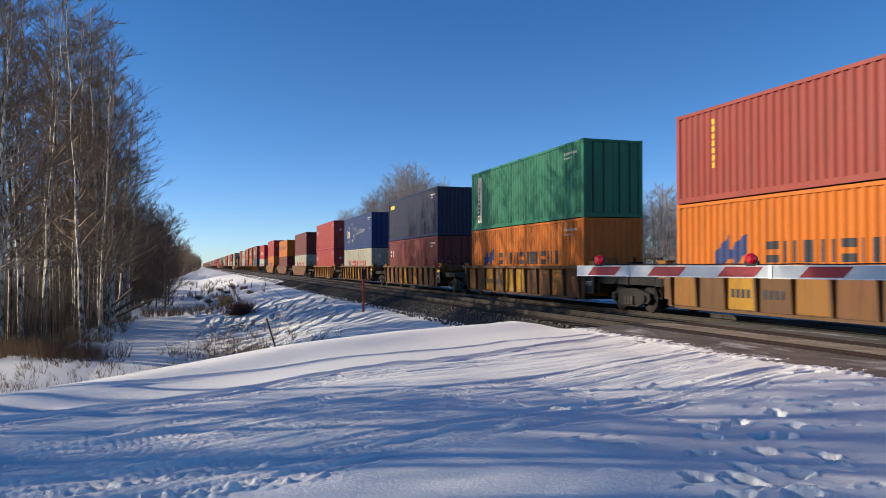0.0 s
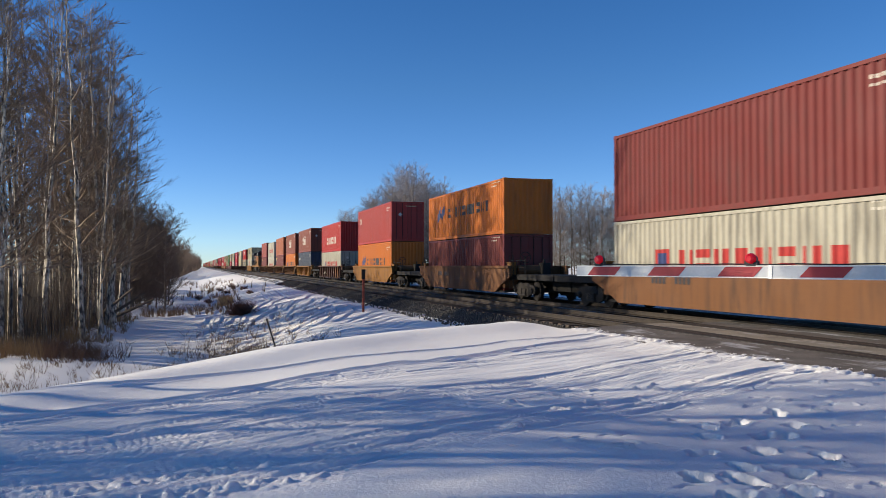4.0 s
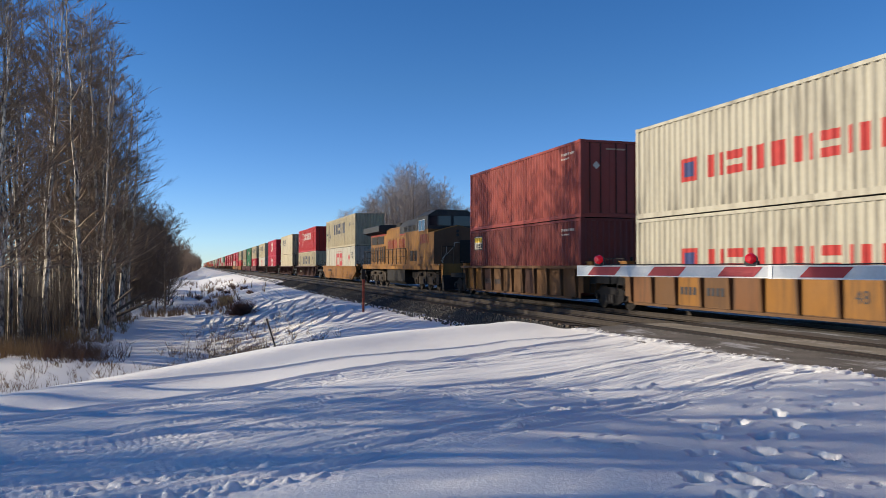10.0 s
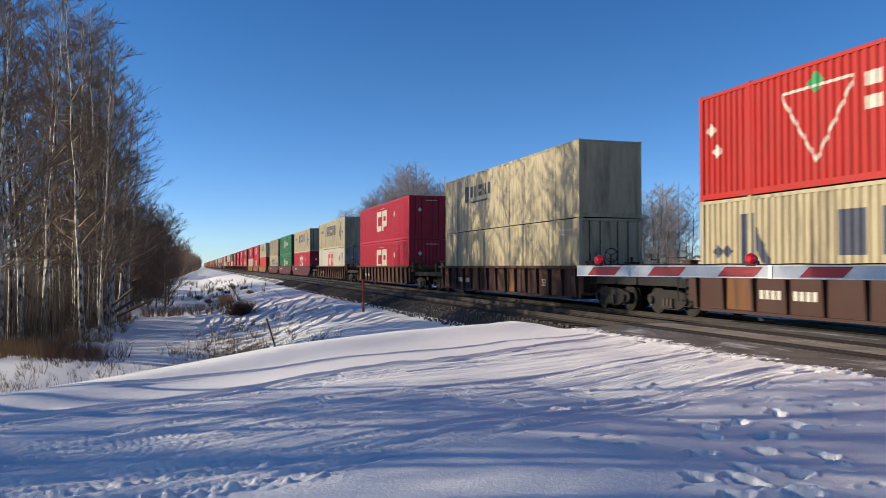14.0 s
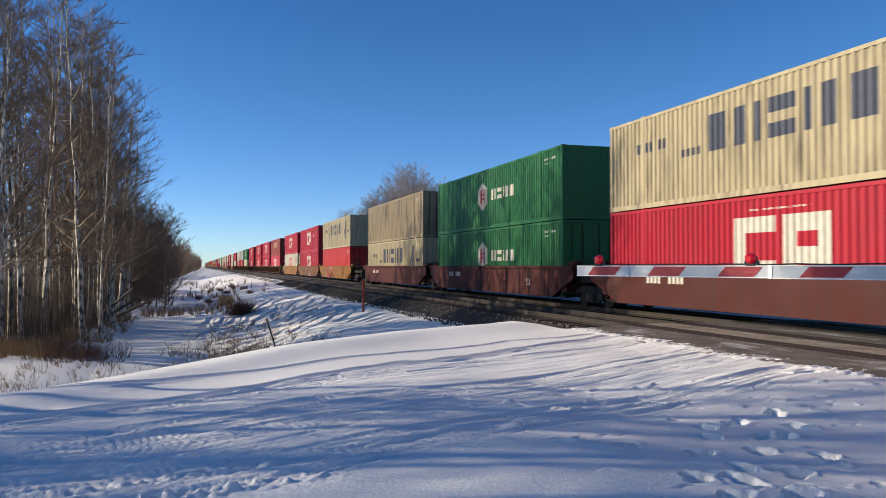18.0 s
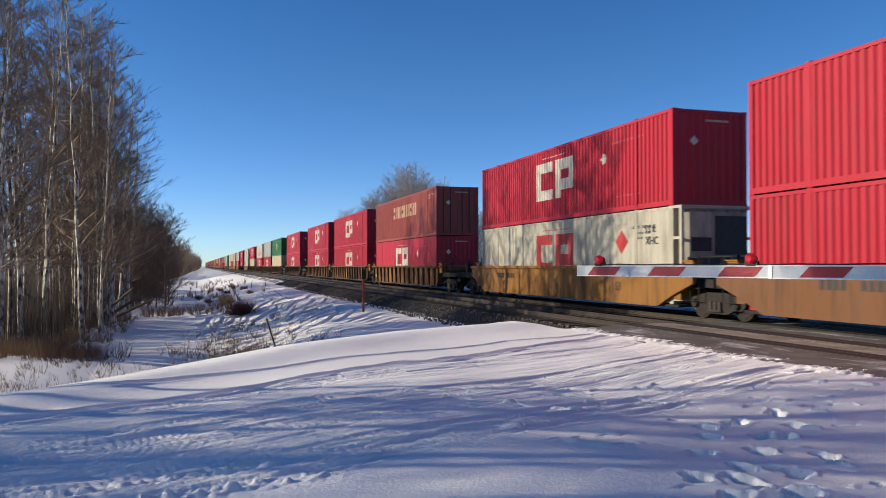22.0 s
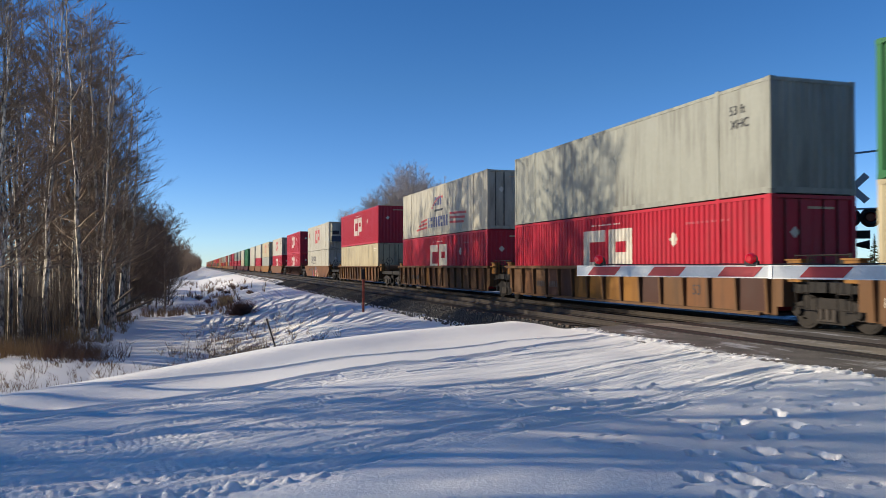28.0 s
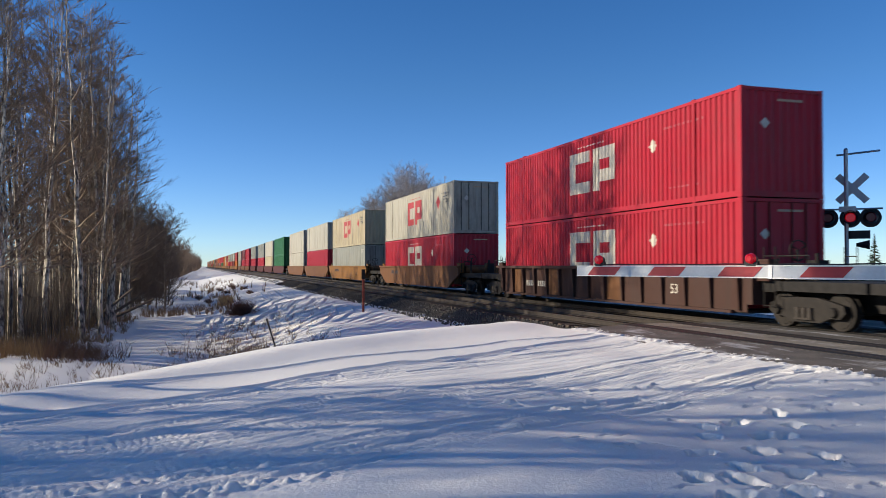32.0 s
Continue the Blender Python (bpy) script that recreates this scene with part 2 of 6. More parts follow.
def height(x, y):
    x, y = np.asarray(x, float), np.asarray(y, float)
    crest = np.interp(x, [p[0] for p in CREST], [p[1] for p in CREST])
    pad = -0.12 + 0.05 * hills(x, y, 9, 3) + 0.10 * np.exp(-((y - crest + 1.3) / 1.0) ** 2) - 0.12 * ramp(-x, 5, 25)
    pad = pad + (0.0 - pad - 0.06) * ramp(x, 7.5, 9.2)
    wild = profile(x) + 0.07 * hills(x, y, 7, 5) * ramp(-x, -9.2, -7) + 0.16 * hills(x, y, 16, 8) * ramp(-x, -7.5, -4)
    off = np.maximum(ramp(y, crest - 0.3, crest + 5.5), ramp(x, 8.6, 9.3) * ramp(y, 17.5, 18.2))
    z = pad * (1 - off) + wild * off
    # drifted ridges across the bank, steep on the side away from the sun
    bank = ramp(x, -3.5, 1.5) * ramp(-x, -9.2, -7.6) * ramp(y, crest + 0.8, crest + 3.5) * ramp(-y, -130, -70)
    w = np.log(np.maximum(y - 21.5, 1.2)) - 0.10 * np.maximum(x, 0) + 0.05 * hills(x, y, 14, 11) + 0.022 * hills(x, y, 4, 12)
    for k, tall, wander in ((9.0, 0.12, 13), (20.3, 0.035, 16)):
        s = (w * k + 0.25 * hills(x, y, 8, wander)) % 1.0
        z = z + bank * tall * (0.65 + 0.35 * hills(x, y, 6, wander + 1)) * ramp(s, 0, 0.13) * (1 - s) * np.clip((y - 16) / 22, 0.3, 1.5)
    # wheel tracks along the road, with lugged treads and thrown-up edges
    road = ramp(crest - y, 0.1, 0.9) * ramp(-x, -9.6, -8.4)
    churn = 0
    for i, (points, half, deep, tread) in enumerate(RUTS):
        mid = line_at(points, x)
        tilt = 1 / np.sqrt(1 + ((line_at(points, x + 0.2) - mid) / 0.2) ** 2)
        e = (y - mid) * tilt - 0.02 * hills(x, x * 0 + i, 6, 20 + i) - 0.008 * hills(x, x * 0 + i, 1.1, 80 + i)
        flat = np.exp(-(e / half) ** 6)
        lug = np.sin(6.283 * (x / tilt / 0.082) + np.abs(e) * 26 + i + 1.2 * hills(x, y, 1.4, 71 + i)) * (0.6 + 0.4 * hills(x, y, 1.7, 33 + i))
        worn = 0.75 + 0.25 * hills(x, y, 2.5, 90 + i)
        z = z + road * worn * (-deep * flat + (tread * lug * ramp(-y, -15, -11.5) + (0.005 if tread else 0) * np.sin(e * 78 + 0.6 * hills(x, y, 2, 55 + i))) * flat + 0.4 * deep * np.exp(-((np.abs(e) - half - 0.05) / 0.04) ** 2) * (0.7 + 0.4 * hills(x, y, 1.2, 44 + i)))
        if tread:
            churn = churn + np.exp(-(e / (half * 2.1)) ** 4)
    rs = np.random.RandomState(77)
    crumbs = rs.normal(0, 1, x.shape) if x.ndim == 2 else np.zeros_like(x)
    z = z + road * np.clip(churn, 0, 1) * (0.0036 * np.clip(crumbs, -1, 3.5) + 0.006 * streaks(x, y, 1.4, 0.07, 61))
    # long shallow streaks pressed along the road
    upper, lower = line_at(RUTS[1][0], x), line_at(RUTS[8][0], x)
    z = z + road * ramp(y, lower, lower + 0.3) * ramp(-y, -upper, -upper + 0.3) * (0.010 * streaks(x, y, 5, 0.5, 62) + 0.004 * streaks(x, y, 2.5, 0.13, 63))
    # thrown-up lumps beside the wheel tracks
    for i, points in enumerate(LUMPY):
        lump = np.exp(-((y - line_at(points, x)) / (0.13 if i else 0.09)) ** 2) * ramp(-x, -1.3, -0.5)
        z = z + lump * np.clip(hills(x, y, 0.26, 41 + i) + 0.7 * hills(x, y, 0.14, 43 + i) - 0.25, 0, 1.0) ** 0.7 * 0.05
    # thin snow breaking up over the crossing's edge
    edge = ramp(x, 8.6, 9.0) * ramp(-y, -18.0, -17.4)
    thin = -0.083 + 0.042 * (x - 8.7) + 0.016 * (hills(x, y, 2.2, 51) + 0.7 * hills(x * 0.6, y, 0.6, 52)) - 0.05 * ramp(x, 8.9, 10.0) + 0.010 * hills(x, y, 0.22, 53) + 0.006 * np.clip(crumbs, -1, 2) + 0.02 * ramp(-x, -9.2, -8.7)
    z = z * (1 - edge) + thin * edge
    return np.where((x > 10.3) & (y < 18.0), -0.45, z)


PRINTS = ((4.76, 5.83), (3.56, 5.05), (3.88, 4.95), (4.46, 5.04), (4.02, 4.51), (5.21, 5.55), (4.71, 6.49), (5.48, 7.09), (5.48, 6.36), (5.3, 6.42), (4.16, 5.27), (4.13, 5.8), (3.52, 4.58), (5.01, 6.94), (6.22, 7.35), (5.96, 6.75))
rf = random.Random(5)
FEET = [(fx, fy, rf.uniform(0.2, 1.6), rf.uniform(0.10, 0.15), rf.uniform(0.13, 0.18), rf.uniform(0.08, 0.105)) for fx, fy in PRINTS]
# shallow scuffs, drag marks and kicked-up ridges round them
for i in range(110):
    FEET.append((rf.uniform(2.9, 8.4), rf.uniform(4.3, 9.6), rf.gauss(-0.3, 0.3), rf.uniform(0.015, 0.04) * rf.choice((1, -0.9)), rf.uniform(0.07, 0.22), rf.uniform(0.02, 0.045)))


def footprints(x, y):
    z = np.zeros_like(x)
    for fx, fy, turn, deep, along, wide in FEET:
        near = (np.abs(x - fx) < 0.7) & (np.abs(y - fy) < 0.7)
        dx, dy = x[near] - fx, y[near] - fy
        dx, dy = dx + 0.025 * np.sin(dy * 31 + fx), dy + 0.025 * np.sin(dx * 27 + fy)
        u, v = (dx * math.cos(turn) + dy * math.sin(turn)) / along, (-dx * math.sin(turn) + dy * math.cos(turn)) / wide
        r = np.sqrt(u * u + v * v)
        z[near] += -deep * np.exp(-(r ** 8)) + 0.2 * deep * np.exp(-((r - 1.4) / 0.3) ** 2) * (0.5 + 0.5 * np.tanh(dx * 12)) * (0.6 + 0.4 * np.sin(dx * 45) * np.sin(dy * 38))
    return z


def steps(*runs):
    out = [np.arange(a, b, d) for a, b, d in runs]
    return np.concatenate(out + [[runs[-1][1]]])


def build_ground():
    xs = steps((-2500, -300, 200), (-300, -40, 20), (-40, -6, 0.8), (-6, -3, 0.045), (-3, 10.4, 0.022), (10.4, 30, 0.7), (30, 300, 15), (300, 2500, 220))
    ys = steps((-2000, -200, 200), (-200, -10, 10), (-10, 3.4, 0.6), (3.4, 15, 0.021), (15, 19, 0.04), (19, 40, 0.11), (40, 60, 0.2), (60, 200, 1.6), (200, 700, 12), (700, 4000, 150))
    gx, gy = np.meshgrid(xs, ys)
    z = height(gx, gy) + footprints(gx, gy)
    me = bpy.data.meshes.new("ground")
    nx, ny = len(xs), len(ys)
    me.vertices.add(nx * ny)
    me.vertices.foreach_set("co", np.stack([gx, gy, z], -1).astype(np.float32).ravel())
    i = (np.arange(ny - 1)[:, None] * nx + np.arange(nx - 1)[None]).ravel()
    loops = np.stack([i, i + 1, i + nx + 1, i + nx], -1).astype(np.int32)
    me.loops.add(loops.size)
    me.loops.foreach_set("vertex_index", loops.ravel())
    me.polygons.add(len(loops))
    me.polygons.foreach_set("loop_start", np.arange(0, loops.size, 4, dtype=np.int32))
    me.polygons.foreach_set("use_smooth", np.ones(len(loops), bool))
    me.update(calc_edges=True)
    me.materials.append(SNOW)
    return single("ground", me, SNOW, "snow-covered ground with wheel tracks, footprints and a ditch", "snow", kind="structure")


build_ground()

# ---------------------------------------------------------------- tracks
TRACKS = (("near", 11.36), ("main", 14.68))


def rail_shape(x, y0, y1):
    s = Shape()
    prof = [(-0.07, -0.17), (0.07, -0.17), (0.07, -0.155), (0.012, -0.13), (0.012, -0.04), (0.036, -0.03), (0.036, -0.006), (0.028, 0), (-0.028, 0), (-0.036, -0.006), (-0.036, -0.03), (-0.012, -0.04), (-0.012, -0.13), (-0.07, -0.155)]
    return s.extrude([(x + p, q) for p, q in prof], "y", y0, y1)


TIE = plain("weathered_tie_wood", (0.075, 0.055, 0.042), 0.85, 0, 0.5)
STONE = plain("dark_ballast_stone", (0.085, 0.078, 0.07), 0.9, 0, 0.55, 20)
for nm, cx in TRACKS:
    tr = thing("railway_track", Matrix.Translation((cx, 0, 0)), "steel rails on wooden ties in dark ballast", "railway track", "parallel railway tracks", "structure")
    for sx in (-0.75, 0.75):
        part("rail", rail_shape(sx, -120, 2200), RAIL, tr)
    tie = shared("tie", "tie", lambda: Shape().box(-1.3, 1.3, -0.11, 0.11, -0.36, -0.195, 0.01), TIE)
    if nm == "near":
        for i in range(150):
            part("tie", tie, TIE, tr, at=(random.uniform(-0.03, 0.03), 18.2 + 0.53 * i, random.uniform(-0.008, 0.008)))
        rest = Shape()
        for i in range(450):
            rest.box(-1.3, 1.3, 97.7 + 0.53 * i - 0.11, 97.7 + 0.53 * i + 0.11, -0.34, -0.165)
        tagged(part("far_ties", rest, TIE, tr), kind="stuff")


def build_ballast():
    """Loose stones along the shoulder of the near track, and a bed below them."""
    rs = random.Random(3)
    s = Shape()
    tops = [(1, 0, 0), (0, 1, 0), (-1, 0, 0), (0, -1, 0), (0, 0, 1), (0, 0, -1)]
    tri = [(0, 1, 4), (1, 2, 4), (2, 3, 4), (3, 0, 4), (1, 0, 5), (2, 1, 5), (3, 2, 5), (0, 3, 5)]
    for i in range(26000):
        k = rs.random()
        y = 18.0 + 75 * k ** 1.7
        x = rs.uniform(8.6 if rs.random() < 0.25 else 9.3, 12.9)
        if rs.random() < 0.25 and x > 10:
            x = rs.uniform(9.2, 10.2)
        g = float(np.interp(x, (8.4, 9.3, 10.05, 13.4), (-0.66, -0.58, -0.27, -0.25)))
        r = rs.uniform(0.022, 0.05) * (1 + 0.6 * k)
        t = Euler((rs.uniform(0, 6), rs.uniform(0, 6), rs.uniform(0, 6))).to_matrix()
        n = len(s.v)
        c = Vector((x, y, g + r * 0.4))
        s.v += [tuple(c + t @ (Vector(p) * r * rs.uniform(0.7, 1.25))) for p in tops]
        s.f += [(n + a, n + b, n + c2) for a, b, c2 in tri]
    single("ballast_stones", s, STONE, "loose dark crushed stone beside the rails", "ballast", kind="stuff")
    bed = Shape().extrude([(8.9, -0.75), (9.3, -0.60), (10.05, -0.29), (13.0, -0.26), (17.2, -0.27), (21.0, -0.40), (23.5, -0.95)], "y", 17.7, 900)
    single("ballast_bed", bed, BED, "dark ballast bed dusted with snow", "ballast", kind="structure")


def bed_material():
    m, nt, b = nodes_of("ballast_bed_gravel")
    v = coords(nt, shift=False)
    n1 = noise_fac(nt, v, 22, 5, 0.35, 0.65)
    sn = noise_fac(nt, coords(nt, (1.2, 0.12, 1), False), 2.0, 6, 0.47, 0.60)
    c = mix(nt, n1, (0.03, 0.028, 0.027), (0.13, 0.12, 0.11))
    c = mix(nt, scaled(nt, sn, 0.85), c, (0.70, 0.71, 0.74))
    nt.links.new(c, b.inputs["Base Color"])
    b.inputs["Roughness"].default_value = 0.9
    bump(nt, b, n1, 0.8, 0.04)
    return m


BED = bed_material()
build_ballast()

# ---------------------------------------------------------------- crossing surface


def road_material(name, dark, lite, snow):
    m, nt, b = nodes_of(name)
    v = coords(nt, shift=False)
    n1 = noise_fac(nt, v, 1.3, 6, 0.35, 0.65)
    n2 = noise_fac(nt, v, 45, 4, 0.3, 0.7)
    sn = noise_fac(nt, coords(nt, (1.8, 0.5, 1), False), 1.2, 7, 0.55, 0.66)
    c = mix(nt, n1, dark, lite)
    c = mix(nt, scaled(nt, n2, 0.3), c, tuple(x * 0.55 for x in dark))
    c = mix(nt, scaled(nt, sn, snow), c, (0.72, 0.72, 0.74))
    nt.links.new(c, b.inputs["Base Color"])
    b.inputs["Roughness"].default_value = 0.75
    bump(nt, b, n2, 0.4, 0.01)
    return m


ASPHALT = road_material("worn_asphalt", (0.075, 0.066, 0.056), (0.15, 0.13, 0.11), 0.55)
PANEL = road_material("crossing_panel", (0.16, 0.14, 0.11), (0.27, 0.235, 0.18), 0.4)
crossing = thing("level_crossing", Matrix.Translation((0, 0, 0)), "worn grey-brown crossing surface with flangeway grooves along the rails", "level crossing", kind="structure")
y0, y1 = -8.0, 17.9
for a, b, mat, nm in ((8.7, 10.45, ASPHALT, "asphalt_strip"), (10.77, 11.94, PANEL, "panel"), (12.25, 13.78, ASPHALT, "asphalt_strip"), (14.09, 15.27, PANEL, "panel"), (15.58, 30.0, ASPHALT, "asphalt_strip")):
    if nm == "panel":
        for i in range(8):
            part("panel", Shape().box(a, b, y0 + 3.24 * i, y0 + 3.24 * i + 3.225, -0.25, -0.012, 0.02), mat, crossing)
    else:
        part("asphalt_strip", Shape().extrude([(a, -0.3), (b, -0.3), (b, -0.01), (a, -0.03)] if a > 9 else [(a, -0.3), (b, -0.3), (b, -0.01), (a, -0.085)], "y", y0, y1 - (0.0 if a > 9 else 0.2)), mat, crossing)
RUBBER = plain("flangeway_rubber", (0.022, 0.02, 0.019), 0.7, 0, 0.4)
for cx in (10.61, 12.11, 13.93, 15.43):
    for a, b in ((cx - 0.28, cx - 0.042), (cx + 0.042, cx + 0.28)):
        part("flangeway_filler", Shape().box(a, b, y0, y1, -0.2, -0.005), RUBBER, crossing, "dark flangeway filler")
part("groove_bed", Shape().box(10.4, 15.6, y0, y1, -0.3, -0.16), DARK, crossing)

# ---------------------------------------------------------------- containers
SIDE_Z0, TOP_RAIL = 0.17, 0.10
STYLES = {"iso": (0.278, 0.052, (0.27, 0.17, 0.34, 0.22)), "fine": (0.235, 0.045, (0.52, 0.13, 0.22, 0.13)), "plate": (1.22, 0.012, (0.93, 0.02, 0.03, 0.02))}


def wave(length, style):
    """Break points of the pressed side sheet: place along the side, depth of the dent."""
    pitch, depth, cut = STYLES[style]
    a, b = -length / 2 + 0.14, length / 2 - 0.14
    n = max(1, round((b - a) / pitch))
    pitch = (b - a) / n
    out = []
    for i in range(n):
        y = a + i * pitch
        for share, dent in zip(cut, ((0, 0), (0, depth), (depth, depth), (depth, 0))):
            out.append((y, dent[0]))
            y += share * pitch
    out.append((b, 0.0))
    return out


def dent_at(pts, y):
    for (a, da), (b, db) in zip(pts, pts[1:]):
        if a <= y <= b:
            return da + (db - da) * (y - a) / max(1e-6, b - a)
    return 0.0


def side_sheet(length, high, style, x):
    s, sign = Shape(), (1 if x < 0 else -1)
    pts = wave(length, style)
    for (a, da), (b, db) in zip(pts, pts[1:]):
        s.quad((x + sign * (da + 0.012), a, SIDE_Z0 - 0.01), (x + sign * (db + 0.012), b, SIDE_Z0 - 0.01), (x + sign * (db + 0.012), b, high - TOP_RAIL + 0.01), (x + sign * (da + 0.012), a, high - TOP_RAIL + 0.01))
    return s


def mark_shape(length, style, x, rects, lift=0.008):
    """Painted areas that follow the sheet. rects: from the rear edge, from the floor, in metres; six numbers: a slanted piece."""
    s, sign = Shape(), (1 if x < 0 else -1)
    pts = wave(length, style)
    for q0, q1, z0, z1, *lean in rects:
        ya, yb = length / 2 - q1, length / 2 - q0
        ya, yb = max(ya, -length / 2 + 0.16), min(yb, length / 2 - 0.16)
        cuts = sorted([ya, yb] + [p for p, _ in pts if ya < p < yb])
        k = lean[0] if lean else 0.0
        for a, b in zip(cuts, cuts[1:]):
            if b - a < 1e-4:
                continue
            da, db = (x + sign * (dent_at(pts, c) + lift) for c in (a, b))
            fa, fb = ((c - ya) / (yb - ya) for c in (a, b))
            if len(lean) == 2:
                (la, ha), (lb, hb) = (((lean[0] + (z0 - lean[0]) * f), (lean[1] + (z1 - lean[1]) * f)) for f in (fa, fb))
                s.quad((da, a, la), (db, b, lb), (db, b, hb), (da, a, ha))
            else:
                s.quad((da, a, z0 + k * fa), (db, b, z0 + k * fb), (db, b, z1 + k * fb), (da, a, z1 + k * fa))
    # weld the pieces that touch
    seen, index = {}, []
    for p in s.v:
        index.append(seen.setdefault(tuple(round(c, 4) for c in p), len(seen)))
    out = Shape()
    out.v = list(seen)
    for f in s.f:
        g = tuple(dict.fromkeys(index[i] for i in f))
        if len(g) > 2:
            out.f.append(g)
    return out


def runs_of(rects):
    """Pieces that touch one another, together."""
    def spans(r):
        zs = list(r[2:4]) + ([r[2] + r[4], r[3] + r[4]] if len(r) == 5 else list(r[4:6]))
        return r[0], r[1], min(zs), max(zs)

    left, out = list(rects), []
    while left:
        run, grown = [left.pop(0)], True
        while grown:
            grown = False
            for r in list(left):
                a0, a1, b0, b1 = spans(r)
                if any(a0 <= c1 + 0.015 and c0 <= a1 + 0.015 and b0 <= d1 + 0.015 and d0 <= b1 + 0.015 for c0, c1, d0, d1 in map(spans, run)):
                    run.append(r)
                    left.remove(r)
                    grown = True
        out.append(run)
    return out


def end_sheet(wide, high, y, ribs):
    s, sign = Shape(), (1 if y < 0 else -1)
    n = ribs * 4
    xs = [-wide / 2 + 0.13 + (wide - 0.26) * i / n for i in range(n + 1)]
    for i in range(n):
        da, db = ((0.0 if (j % 4) in (0, 1) else 0.035) for j in (i, i + 1))
        s.quad((xs[i], y + sign * (da + 0.02), SIDE_Z0), (xs[i + 1], y + sign * (db + 0.02), SIDE_Z0), (xs[i + 1], y + sign * (db + 0.02), high - TOP_RAIL), (xs[i], y + sign * (da + 0.02), high - TOP_RAIL))
    return s


def frame_shape(length, wide, high, posts=False):
    s = Shape()
    w, l = wide / 2, length / 2
    for sx in (-1, 1) if posts else ():
        for sy in (-1, 1):
            s.box(*sorted((sx * w, sx * (w - 0.14))), *sorted((sy * l, sy * (l - 0.15))), 0, high)
    for sx in (-1, 1):
        a, b = sorted((sx * w, sx * (w - 0.07)))
        s.box(a, b, -l + 0.12, l - 0.12, 0.02, SIDE_Z0)
        a, b = sorted((sx * w, sx * (w - 0.07)))
        s.box(a, b, -l + 0.12, l - 0.12, high - TOP_RAIL, high - 0.012)
    for sy in (-1, 1):
        a, b = sorted((sy * l, sy * (l - 0.1)))
        s.box(-w + 0.12, w - 0.12, a, b, 0.02, SIDE_Z0)
        s.box(-w + 0.12, w - 0.12, a, b, high - TOP_RAIL, high - 0.012)
    return s


